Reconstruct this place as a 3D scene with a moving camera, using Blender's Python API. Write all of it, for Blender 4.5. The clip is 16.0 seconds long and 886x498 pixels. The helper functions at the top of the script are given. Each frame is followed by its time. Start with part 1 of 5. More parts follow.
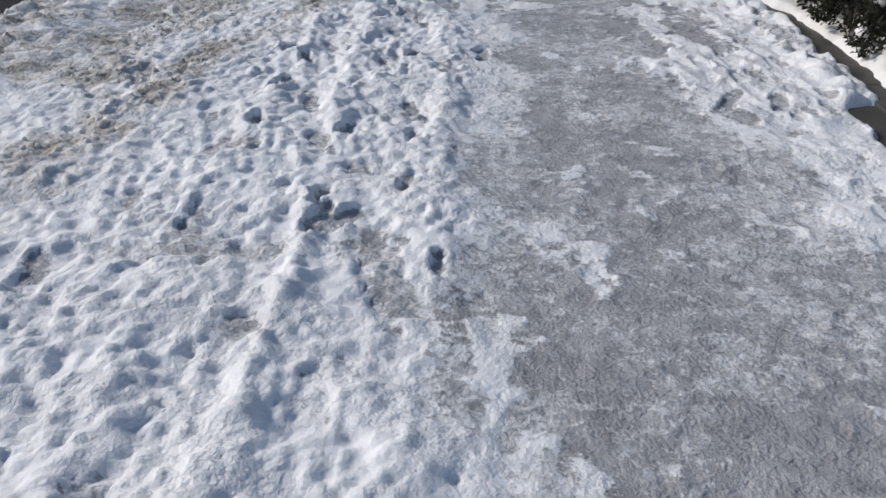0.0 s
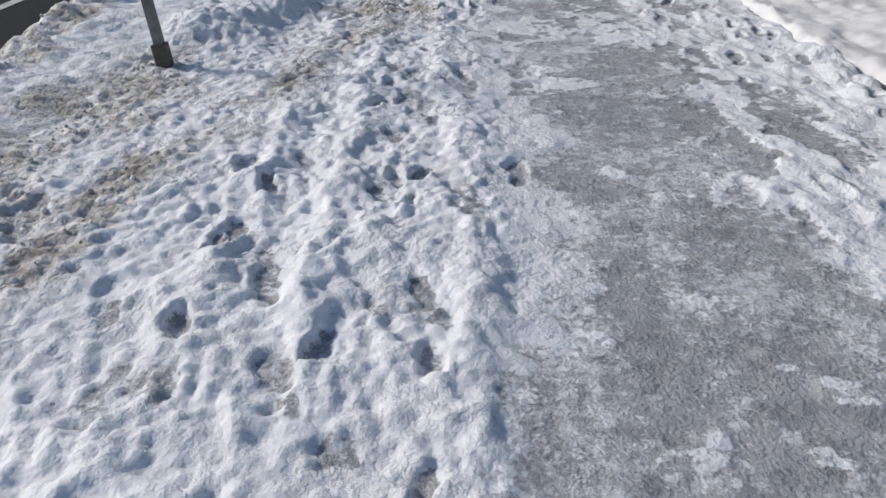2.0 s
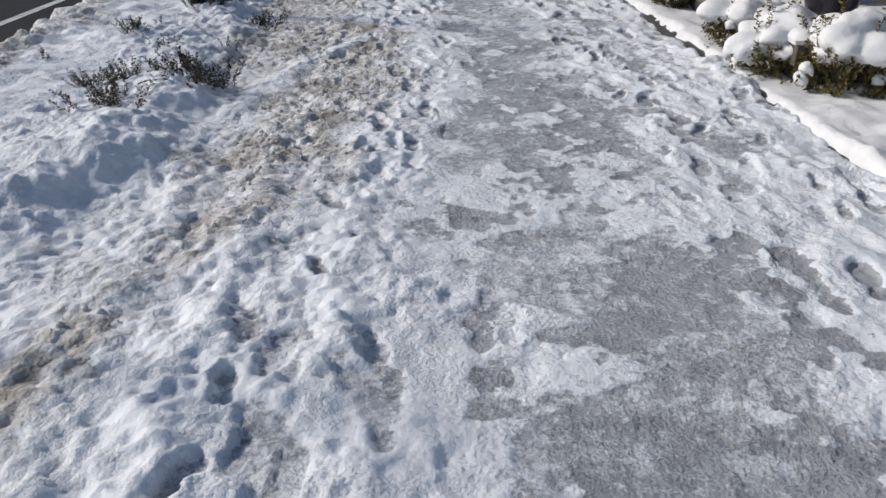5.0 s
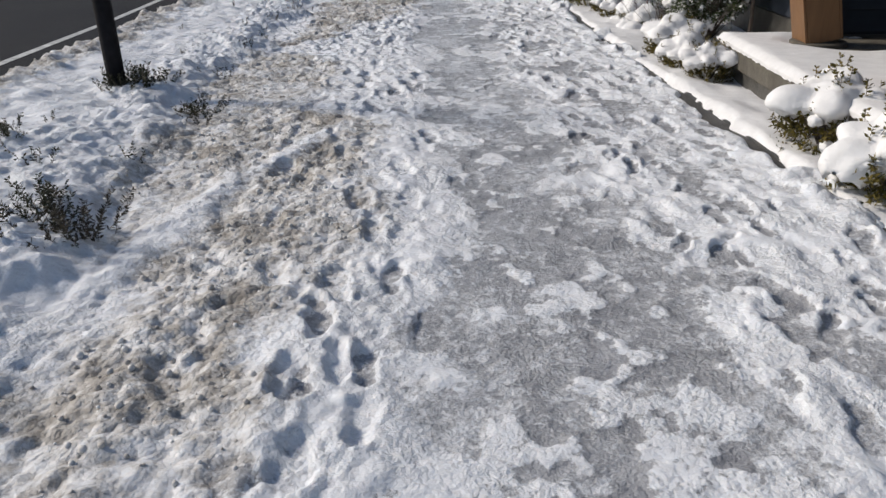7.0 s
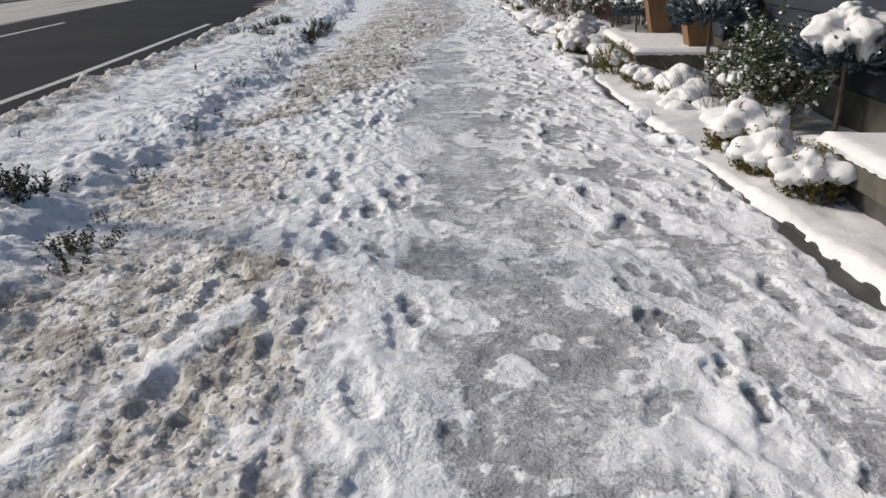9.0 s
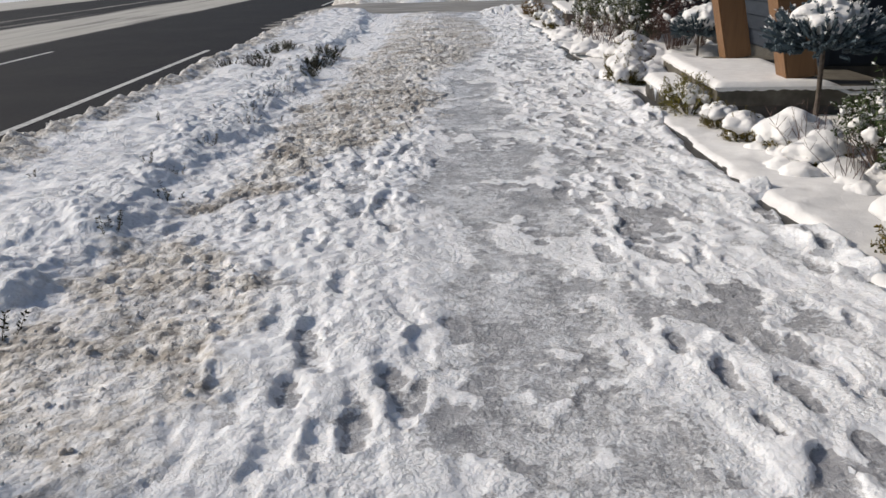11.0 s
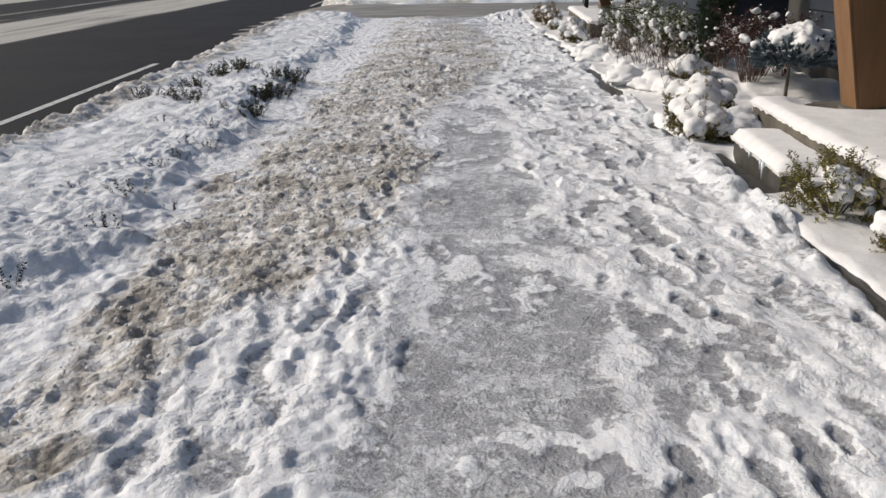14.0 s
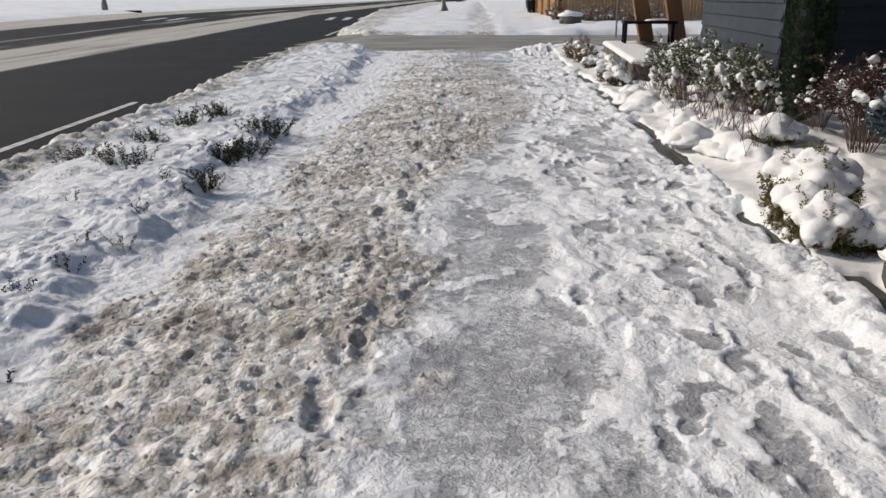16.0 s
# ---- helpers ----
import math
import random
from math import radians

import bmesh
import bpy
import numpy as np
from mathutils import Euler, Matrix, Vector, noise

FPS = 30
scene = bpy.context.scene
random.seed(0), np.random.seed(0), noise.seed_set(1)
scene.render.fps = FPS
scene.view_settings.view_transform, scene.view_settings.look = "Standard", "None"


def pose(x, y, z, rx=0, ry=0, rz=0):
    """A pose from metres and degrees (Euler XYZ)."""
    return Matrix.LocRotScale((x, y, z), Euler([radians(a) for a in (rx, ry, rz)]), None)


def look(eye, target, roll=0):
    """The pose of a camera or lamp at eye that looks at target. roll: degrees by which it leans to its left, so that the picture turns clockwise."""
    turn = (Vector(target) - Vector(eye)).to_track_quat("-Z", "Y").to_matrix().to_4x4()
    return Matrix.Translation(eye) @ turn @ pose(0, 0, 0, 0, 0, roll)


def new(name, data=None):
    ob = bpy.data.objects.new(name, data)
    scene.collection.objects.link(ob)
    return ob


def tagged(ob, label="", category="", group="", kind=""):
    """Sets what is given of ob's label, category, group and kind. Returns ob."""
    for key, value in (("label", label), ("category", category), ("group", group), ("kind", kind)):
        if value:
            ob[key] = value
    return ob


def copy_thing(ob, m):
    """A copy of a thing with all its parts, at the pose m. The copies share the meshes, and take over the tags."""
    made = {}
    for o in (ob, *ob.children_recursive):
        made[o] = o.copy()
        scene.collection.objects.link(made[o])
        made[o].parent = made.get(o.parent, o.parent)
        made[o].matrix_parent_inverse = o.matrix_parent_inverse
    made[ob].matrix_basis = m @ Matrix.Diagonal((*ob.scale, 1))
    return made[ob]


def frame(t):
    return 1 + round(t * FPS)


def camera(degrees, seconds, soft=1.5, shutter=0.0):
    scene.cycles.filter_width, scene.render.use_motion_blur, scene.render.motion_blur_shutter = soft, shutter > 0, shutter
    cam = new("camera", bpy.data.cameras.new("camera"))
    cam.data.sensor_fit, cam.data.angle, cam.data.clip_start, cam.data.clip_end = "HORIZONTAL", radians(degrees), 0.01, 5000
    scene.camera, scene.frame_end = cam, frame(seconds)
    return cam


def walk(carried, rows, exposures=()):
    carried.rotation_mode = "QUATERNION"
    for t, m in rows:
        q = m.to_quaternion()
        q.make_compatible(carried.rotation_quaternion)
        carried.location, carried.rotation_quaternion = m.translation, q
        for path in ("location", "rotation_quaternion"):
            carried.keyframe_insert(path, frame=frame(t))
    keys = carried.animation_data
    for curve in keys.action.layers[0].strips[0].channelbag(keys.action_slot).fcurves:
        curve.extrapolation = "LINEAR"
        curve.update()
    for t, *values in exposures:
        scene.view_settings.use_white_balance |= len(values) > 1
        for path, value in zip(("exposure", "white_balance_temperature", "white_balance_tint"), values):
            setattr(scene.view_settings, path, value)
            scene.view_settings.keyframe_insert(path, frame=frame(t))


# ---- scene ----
cam = camera(60.1, 16.0)
METRES, EYE, TILT, LEAN, TURN = 16.1, 1.5, 0.0, 0.0, 2.6
ROWS = [
    (0.0, 0.0, 0.0, 0.0, 0.27, -30.7, -0.45),
    (0.5, -0.0023, 0.0257, 0.0001, -0.08, -30.65, 0.15),
    (1.0, -0.0021, 0.0527, -0.0005, 0.54, -30.15, -0.58),
    (1.5, -0.0042, 0.0787, -0.0012, 0.32, -29.17, -0.47),
    (2.0, -0.0078, 0.1058, -0.0017, -0.43, -29.35, 0.01),
    (2.5, -0.0048, 0.1338, -0.0017, 0.71, -30.05, -0.54),
    (3.0, -0.0044, 0.1606, -0.0027, 0.33, -30.11, 0.08),
    (3.5, -0.0032, 0.1889, -0.0027, -1.15, -29.78, 0.26),
    (4.0, 0.0018, 0.2174, -0.001, -1.63, -28.59, -0.63),
    (4.5, 0.0025, 0.2462, -0.0009, -3.17, -27.55, 0.66),
    (5.0, 0.0083, 0.274, -0.0016, -3.46, -26.85, 0.08),
    (7.5, 0.025, 0.4247, -0.0007, -4.16, -23.11, 0.82),
    (8.0, 0.0296, 0.4561, 0.0008, -2.95, -21.94, -0.48),
    (8.5, 0.0307, 0.4889, 0.0003, -3.26, -21.24, -0.44),
    (9.0, 0.033, 0.5233, -0.0008, -3.64, -20.95, 0.03),
    (11.5, 0.0401, 0.6934, 0.001, -1.8, -19.29, 1.2),
    (12.0, 0.0446, 0.7264, 0.0022, -1.82, -18.44, -0.27),
    (12.5, 0.0461, 0.7602, 0.0031, -2.93, -18.73, 0.02),
    (13.0, 0.0502, 0.7943, 0.0025, -2.5, -19.25, -0.14),
    (13.5, 0.0507, 0.8294, 0.002, -1.88, -19.85, 0.31),
    (14.0, 0.052, 0.8619, 0.0021, -2.06, -20.24, 0.78),
    (14.5, 0.0565, 0.8954, 0.0039, -1.51, -20.05, 0.07),
    (15.0, 0.0577, 0.9287, 0.0041, -1.65, -20.13, -0.15),
    (15.5, 0.0605, 0.9624, 0.0027, -1.09, -19.34, -0.47),
    (16.0, 0.0614, 0.9949, 0.0029, -0.28, -18.3, 0.23),
]
walk(cam, [(t, pose(0, 0, EYE, TILT, LEAN, TURN) @ pose(METRES * x, METRES * y, METRES * z, 90 + pitch, roll, yaw)) for t, x, y, z, yaw, pitch, roll in ROWS],
     exposures=[(0, 0.09, 6310, 10), (5, 0.15, 6310, 10), (7.5, 0.22, 6610, 10), (9, 0.26, 6700, 10), (12.5, 0.28, 6830, 10), (16, 0.28, 6880, 10)])


# ---- world and sun ----
SUN_ELEVATION, SUN_AZIMUTH = 32.0, 286.0      # degrees; azimuth clockwise from +y: the sun stands over the road
world = bpy.data.worlds.new("winter_sky")
scene.world = world
world.use_nodes = True
wn, wl = world.node_tree.nodes, world.node_tree.links
sky = wn.new("ShaderNodeTexSky")
sky.sky_type = "NISHITA"
sky.sun_disc = False
sky.sun_elevation = radians(SUN_ELEVATION)
sky.sun_rotation = radians(SUN_AZIMUTH)
wn["Background"].inputs["Strength"].default_value = 0.085
wl.new(sky.outputs["Color"], wn["Background"].inputs["Color"])
sun = new("sun", bpy.data.lights.new("sun", "SUN"))
sun.data.energy, sun.data.angle, sun.data.color = 2.75, radians(9.0), (1.0, 0.92, 0.82)
a, e = radians(SUN_AZIMUTH), radians(SUN_ELEVATION)
sun.matrix_world = look((math.sin(a) * math.cos(e) * 60, math.cos(a) * math.cos(e) * 60, math.sin(e) * 60), (0, 0, 0))


# ---- materials ----
def material(name, dark, light, scale=8.0, rough=0.7, bump=0.3, bump_scale=60.0, metal=0.0, stain=None, stain_scale=1.2,
             stain_amount=0.4, random_tint=0.0, stretch=(1, 1, 1), distance=0.01, detail=6.0, specular=0.5):
    """Two colours by a broken noise, a broad stain, fine relief."""
    m = bpy.data.materials.new(name)
    m.use_nodes = True
    n, l = m.node_tree.nodes, m.node_tree.links
    b = n["Principled BSDF"]
    b.inputs["Metallic"].default_value = metal
    b.inputs["Specular IOR Level"].default_value = specular
    co = n.new("ShaderNodeTexCoord")
    mp = n.new("ShaderNodeMapping")
    mp.inputs["Scale"].default_value = stretch
    l.new(co.outputs["Object"], mp.inputs["Vector"])

    def noise_node(s, d=detail, r=0.6):
        t = n.new("ShaderNodeTexNoise")
        t.inputs["Scale"].default_value, t.inputs["Detail"].default_value, t.inputs["Roughness"].default_value = s, d, r
        l.new(mp.outputs["Vector"], t.inputs["Vector"])
        return t.outputs["Fac"]

    ramp = n.new("ShaderNodeValToRGB")
    ramp.color_ramp.elements[0].position, ramp.color_ramp.elements[1].position = 0.33, 0.67
    ramp.color_ramp.elements[0].color, ramp.color_ramp.elements[1].color = (*dark, 1), (*light, 1)
    l.new(noise_node(scale), ramp.inputs["Fac"])
    colour = ramp.outputs["Color"]
    if stain:
        mask = n.new("ShaderNodeMapRange")
        mask.inputs["From Min"].default_value, mask.inputs["From Max"].default_value = 0.45, 0.72
        mask.inputs["To Max"].default_value = stain_amount
        l.new(noise_node(stain_scale, 4), mask.inputs["Value"])
        mix = n.new("ShaderNodeMix")
        mix.data_type = "RGBA"
        mix.inputs["B"].default_value = (*stain, 1)
        l.new(mask.outputs["Result"], mix.inputs["Factor"])
        l.new(colour, mix.inputs["A"])
        colour = mix.outputs["Result"]
    if random_tint:
        info = n.new("ShaderNodeObjectInfo")
        hsv = n.new("ShaderNodeHueSaturation")
        mr = n.new("ShaderNodeMapRange")
        mr.inputs["To Min"].default_value, mr.inputs["To Max"].default_value = 1 - random_tint, 1 + random_tint
        l.new(info.outputs["Random"], mr.inputs["Value"])
        l.new(mr.outputs["Result"], hsv.inputs["Value"])
        l.new(colour, hsv.inputs["Color"])
        colour = hsv.outputs["Color"]
    l.new(colour, b.inputs["Base Color"])
    rr = n.new("ShaderNodeMapRange")
    rr.inputs["To Min"].default_value, rr.inputs["To Max"].default_value = max(rough - 0.12, 0.02), min(rough + 0.12, 1)
    l.new(noise_node(scale * 1.7), rr.inputs["Value"])
    l.new(rr.outputs["Result"], b.inputs["Roughness"])
    if bump:
        bm_node = n.new("ShaderNodeBump")
        bm_node.inputs["Strength"].default_value, bm_node.inputs["Distance"].default_value = bump, distance
        l.new(noise_node(bump_scale), bm_node.inputs["Height"])
        l.new(bm_node.outputs["Normal"], b.inputs["Normal"])
    return m


def leaf_material(name, dark, light, back=0.25):
    """Leaves: colour by island, a little light through them."""
    m = bpy.data.materials.new(name)
    m.use_nodes = True
    n, l = m.node_tree.nodes, m.node_tree.links
    b = n["Principled BSDF"]
    b.inputs["Roughness"].default_value, b.inputs["Specular IOR Level"].default_value = 0.55, 0.25
    geo = n.new("ShaderNodeNewGeometry")
    ramp = n.new("ShaderNodeValToRGB")
    ramp.color_ramp.elements[0].color, ramp.color_ramp.elements[1].color = (*dark, 1), (*light, 1)
    l.new(geo.outputs["Random Per Island"], ramp.inputs["Fac"])
    l.new(ramp.outputs["Color"], b.inputs["Base Color"])
    tr = n.new("ShaderNodeBsdfTranslucent")
    l.new(ramp.outputs["Color"], tr.inputs["Color"])
    mix = n.new("ShaderNodeMixShader")
    mix.inputs["Fac"].default_value = back
    l.new(b.outputs["BSDF"], mix.inputs[1])
    l.new(tr.outputs["BSDF"], mix.inputs[2])
    l.new(mix.outputs["Shader"], n["Material Output"].inputs["Surface"])
    return m


def trodden_snow_material():
    """Snow, bare ice and gritty slush in one cover; where each lies comes from the cover itself (attributes ice and grit)."""
    m = bpy.data.materials.new("trodden_snow")
    m.use_nodes = True
    n, l = m.node_tree.nodes, m.node_tree.links
    b = n["Principled BSDF"]
    co = n.new("ShaderNodeTexCoord")

    def noise_node(s, d=5.0, r=0.6, stretch=None, warp=0.0):
        t = n.new("ShaderNodeTexNoise")
        t.inputs["Distortion"].default_value = warp
        t.inputs["Scale"].default_value, t.inputs["Detail"].default_value, t.inputs["Roughness"].default_value = s, d, r
        if stretch:
            mp = n.new("ShaderNodeMapping")
            mp.inputs["Scale"].default_value = stretch
            l.new(co.outputs["Object"], mp.inputs["Vector"])
            l.new(mp.outputs["Vector"], t.inputs["Vector"])
        else:
            l.new(co.outputs["Object"], t.inputs["Vector"])
        return t.outputs["Fac"]

    def ramp(fac, *stops):
        r = n.new("ShaderNodeValToRGB")
        while len(r.color_ramp.elements) < len(stops):
            r.color_ramp.elements.new(0.5)
        for el, (p, c) in zip(r.color_ramp.elements, stops):
            el.position, el.color = p, (*c, 1)
        l.new(fac, r.inputs["Fac"])
        return r.outputs["Color"]

    def mix(fac, c1, c2):
        x = n.new("ShaderNodeMix")
        x.data_type = "RGBA"
        l.new(fac, x.inputs["Factor"])
        l.new(c1, x.inputs["A"])
        l.new(c2, x.inputs["B"])
        return x.outputs["Result"]

    def span(fac, a0, a1, b0=0.0, b1=1.0):
        x = n.new("ShaderNodeMapRange")
        for key, v in (("From Min", a0), ("From Max", a1), ("To Min", b0), ("To Max", b1)):
            x.inputs[key].default_value = v
        l.new(fac, x.inputs["Value"])
        return x.outputs["Result"]

    def math_node(op, x, y):
        q = n.new("ShaderNodeMath")
        q.operation, q.use_clamp = op, True
        for i, v in enumerate((x, y)):
            if isinstance(v, float):
                q.inputs[i].default_value = v
            else:
                l.new(v, q.inputs[i])
        return q.outputs["Value"]

    def attribute(key):
        q = n.new("ShaderNodeAttribute")
        q.attribute_name = key
        return q.outputs["Fac"]

    def add(x, y):
        q = n.new("ShaderNodeMath")
        l.new(x, q.inputs[0])
        l.new(y, q.inputs[1])
        return q.outputs["Value"]

    def clumps(scale, smooth):
        """Rounded lumps: their height and a tone of their own."""
        q = n.new("ShaderNodeTexVoronoi")
        q.feature = "SMOOTH_F1"
        q.inputs["Scale"].default_value, q.inputs["Smoothness"].default_value = scale, smooth
        bend = n.new("ShaderNodeVectorMath")
        bend.operation = "MULTIPLY_ADD"
        wobble = n.new("ShaderNodeTexNoise")
        wobble.inputs["Scale"].default_value = scale * 0.5
        l.new(co.outputs["Object"], wobble.inputs["Vector"])
        l.new(wobble.outputs["Color"], bend.inputs[0])
        bend.inputs[1].default_value = (0.6 / scale,) * 3
        l.new(co.outputs["Object"], bend.inputs[2])
        l.new(bend.outputs["Vector"], q.inputs["Vector"])
        each = n.new("ShaderNodeSeparateColor")
        l.new(q.outputs["Color"], each.inputs["Color"])
        return q.outputs["Distance"], each.outputs["Red"]

    def relief(height_value, distance, strength, before=None, invert=False):
        q = n.new("ShaderNodeBump")
        q.inputs["Distance"].default_value, q.invert = distance, invert
        if isinstance(strength, float):
            q.inputs["Strength"].default_value = strength
        else:
            l.new(strength, q.inputs["Strength"])
        l.new(height_value, q.inputs["Height"])
        if before:
            l.new(before, q.inputs["Normal"])
        return q.outputs["Normal"]

    ice, grit = attribute("ice"), attribute("grit")
    white = ramp(noise_node(14), (0.3, SNOW_DARK), (0.7, SNOW_LIGHT))
    # ice: wet grey under a lace of frozen-on crumbs, drawn out across the walk
    clear = ramp(noise_node(9, 7, 0.66), (0.3, (0.225, 0.229, 0.248)), (0.52, (0.375, 0.38, 0.40)), (0.74, (0.49, 0.495, 0.515)))
    bias = add(span(noise_node(1.1, 3, 0.5), 0.35, 0.65, -0.08, 0.08), span(noise_node(4.2, 3, 0.5), 0.35, 0.65, -0.06, 0.06))
    lace = span(add(noise_node(19, 8, 0.70, None, 0.35), bias), 0.50, 0.61, 0.0, 0.8)
    veins = span(add(noise_node(52, 5, 0.66, (0.85, 1.2, 1.0), 0.3), bias), 0.545, 0.62, 0.0, 0.55)
    crust = math_node("MAXIMUM", lace, veins)
    ice_colour = mix(crust, clear, white)
    dark = ramp(noise_node(30, 3), (0.3, (0.10, 0.10, 0.112)), (0.7, (0.24, 0.24, 0.25)))
    ice_colour = mix(span(noise_node(105, 4, 0.7), 0.575, 0.66, 0.0, 0.6), ice_colour, dark)
    # slush: half-melted clumps, grey-brown in patches and whiter between
    low, tone_1 = clumps(21, 0.3)
    lower, tone_2 = clumps(50, 0.25)
    tone = add(add(noise_node(2.6, 4, 0.55), span(noise_node(11, 5, 0.62), 0.3, 0.7, -0.16, 0.16)), add(span(tone_1, 0.0, 1.0, -0.085, 0.085), span(tone_2, 0.0, 1.0, -0.05, 0.05)))
    brown = ramp(tone, (0.24, (0.24, 0.214, 0.183)), (0.43, (0.40, 0.372, 0.336)), (0.56, (0.60, 0.58, 0.555)), (0.70, (0.80, 0.795, 0.79)))
    torn = span(noise_node(27, 8, 0.72, None, 0.2), 0.3, 0.7, -0.30, 0.30)
    ice_mask = span(math_node("ADD", math_node("MAXIMUM", ice, 0.0), torn), 0.39, 0.51)
    torn2 = span(noise_node(15, 6, 0.7), 0.3, 0.7, -0.32, 0.32)
    grit_mask = span(math_node("ADD", math_node("MAXIMUM", grit, 0.0), torn2), 0.14, 0.66, 0.0, 0.96)
    colour = mix(grit_mask, mix(ice_mask, white, ice_colour), brown)
    l.new(colour, b.inputs["Base Color"])
    rough = math_node("SUBTRACT", 0.72, math_node("MULTIPLY", ice_mask, 0.27))
    l.new(rough, b.inputs["Roughness"])
    b.inputs["Specular IOR Level"].default_value = 0.35
    b.inputs["Subsurface Weight"].default_value, b.inputs["Subsurface Scale"].default_value = 0.3, 0.012
    b.inputs["Subsurface Radius"].default_value = (0.8, 0.9, 1.0)
    # relief: soft swells on the snow, a small step down to the ice, grains on the ice, rounded clumps in the slush
    normal = relief(noise_node(16, 3, 0.5, (1.0, 0.75, 1.0), 0.3), 0.03, 0.22)
    normal = relief(noise_node(40, 5, 0.62, None, 0.2), 0.032, span(noise_node(3.2, 3, 0.5), 0.36, 0.62, 0.25, 0.75), normal)
    normal = relief(noise_node(70, 3, 0.5), 0.010, math_node("ADD", 0.2, math_node("MULTIPLY", ice_mask, 0.5)), normal)
    normal = relief(math_node("MULTIPLY", ice_mask, math_node("SUBTRACT", 1.0, math_node("MULTIPLY", crust, 0.5))), 0.008, 0.55, normal, True)
    grainy = math_node("MULTIPLY", span(noise_node(2.3, 4, 0.55), 0.42, 0.62, 0.05, 0.75), math_node("SUBTRACT", 1.0, ice_mask))
    lumpy = math_node("MAXIMUM", grit_mask, grainy)
    normal = relief(math_node("POWER", low, 2.0), 0.035, math_node("MULTIPLY", lumpy, 0.32), normal, True)
    normal = relief(math_node("POWER", lower, 2.0), 0.018, math_node("MULTIPLY", lumpy, 0.38), normal, True)
    l.new(normal, b.inputs["Normal"])
    return m


SNOW_DARK, SNOW_LIGHT = (0.70, 0.72, 0.755), (0.84, 0.85, 0.87)
TRODDEN = trodden_snow_material()
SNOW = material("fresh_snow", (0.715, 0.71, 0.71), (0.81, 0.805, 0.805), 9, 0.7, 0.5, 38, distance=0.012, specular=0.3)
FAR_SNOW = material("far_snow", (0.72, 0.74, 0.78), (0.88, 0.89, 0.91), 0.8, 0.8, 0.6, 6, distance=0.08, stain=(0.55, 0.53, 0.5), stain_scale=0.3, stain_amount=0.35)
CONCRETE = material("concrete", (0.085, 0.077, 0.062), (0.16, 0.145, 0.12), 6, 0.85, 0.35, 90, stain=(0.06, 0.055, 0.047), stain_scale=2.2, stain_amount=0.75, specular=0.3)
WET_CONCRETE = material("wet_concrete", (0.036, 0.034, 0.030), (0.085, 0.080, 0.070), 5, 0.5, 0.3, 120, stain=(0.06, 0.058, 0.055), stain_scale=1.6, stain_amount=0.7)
BARK = material("bark", (0.06, 0.045, 0.035), (0.15, 0.12, 0.10), 30, 0.85, 0.6, 120)
TWIG = material("red_twig", (0.06, 0.036, 0.030), (0.14, 0.085, 0.070), 30, 0.6, 0.2, 160)
WOOD = material("timber_cladding", (0.150, 0.074, 0.030), (0.215, 0.112, 0.048), 3, 0.62, 0.25, 50, stretch=(6, 6, 0.5), stain=(0.11, 0.052, 0.022), stain_scale=1.5, stain_amount=0.4)
SIDING = material("siding_paint", (0.020, 0.026, 0.038), (0.030, 0.038, 0.052), 2, 0.6, 0.2, 90, random_tint=0.12, stretch=(1, 0.3, 3), specular=0.25)
TAUPE = material("taupe_panel", (0.046, 0.043, 0.040), (0.068, 0.062, 0.057), 3, 0.6, 0.1, 70)
DARK_TRIM = material("dark_trim", (0.012, 0.012, 0.014), (0.022, 0.022, 0.025), 5, 0.6, 0.1, 80, specular=0.2)
BLACK_METAL = material("black_powder_coat", (0.006, 0.006, 0.008), (0.013, 0.013, 0.016), 12, 0.7, 0.15, 180, specular=0.15)
GALVANISED = material("galvanised_steel", (0.14, 0.14, 0.14), (0.27, 0.27, 0.27), 14, 0.5, 0.15, 140, metal=0.6, stain=(0.06, 0.06, 0.06), stain_scale=5)
GLAZE = material("dark_glazed_pot", (0.015, 0.012, 0.018), (0.04, 0.03, 0.04), 7, 0.3, 0.1, 60)
PAINT = material("road_paint", (0.42, 0.42, 0.41), (0.66, 0.66, 0.64), 7, 0.7, 0.3, 120, stain=(0.16, 0.16, 0.16), stain_scale=9, stain_amount=0.7)
FENCE_WOOD = material("fence_boards", (0.24, 0.13, 0.055), (0.36, 0.20, 0.09), 4, 0.75, 0.3, 60, stretch=(5, 5, 0.6), random_tint=0.15)
ICE = material("icicle", (0.6, 0.64, 0.7), (0.8, 0.83, 0.87), 12, 0.15, 0.2, 40)
BOX_LEAF = leaf_material("box_leaf", (0.055, 0.055, 0.016), (0.22, 0.17, 0.045))
GREEN_LEAF = leaf_material("green_leaf", (0.022, 0.040, 0.014), (0.095, 0.125, 0.05))
DARK_LEAF = leaf_material("dark_leaf", (0.014, 0.017, 0.010), (0.050, 0.052, 0.030))
HEATHER = leaf_material("heather_leaf", (0.030, 0.026, 0.022), (0.085, 0.075, 0.055))
NEEDLE = leaf_material("blue_needle", (0.030, 0.048, 0.060), (0.13, 0.175, 0.20), 0.1)
OLIVE_GREEN = leaf_material("olive_green_leaf", (0.035, 0.048, 0.016), (0.13, 0.145, 0.06))
CYPRESS_LEAF = leaf_material("cypress_leaf", (0.010, 0.022, 0.010), (0.035, 0.058, 0.026), 0.15)
RED_LEAF = leaf_material("red_leaf", (0.035, 0.018, 0.016), (0.095, 0.045, 0.038))
TAN_LEAF = leaf_material("withered_leaf", (0.12, 0.075, 0.03), (0.26, 0.18, 0.09))


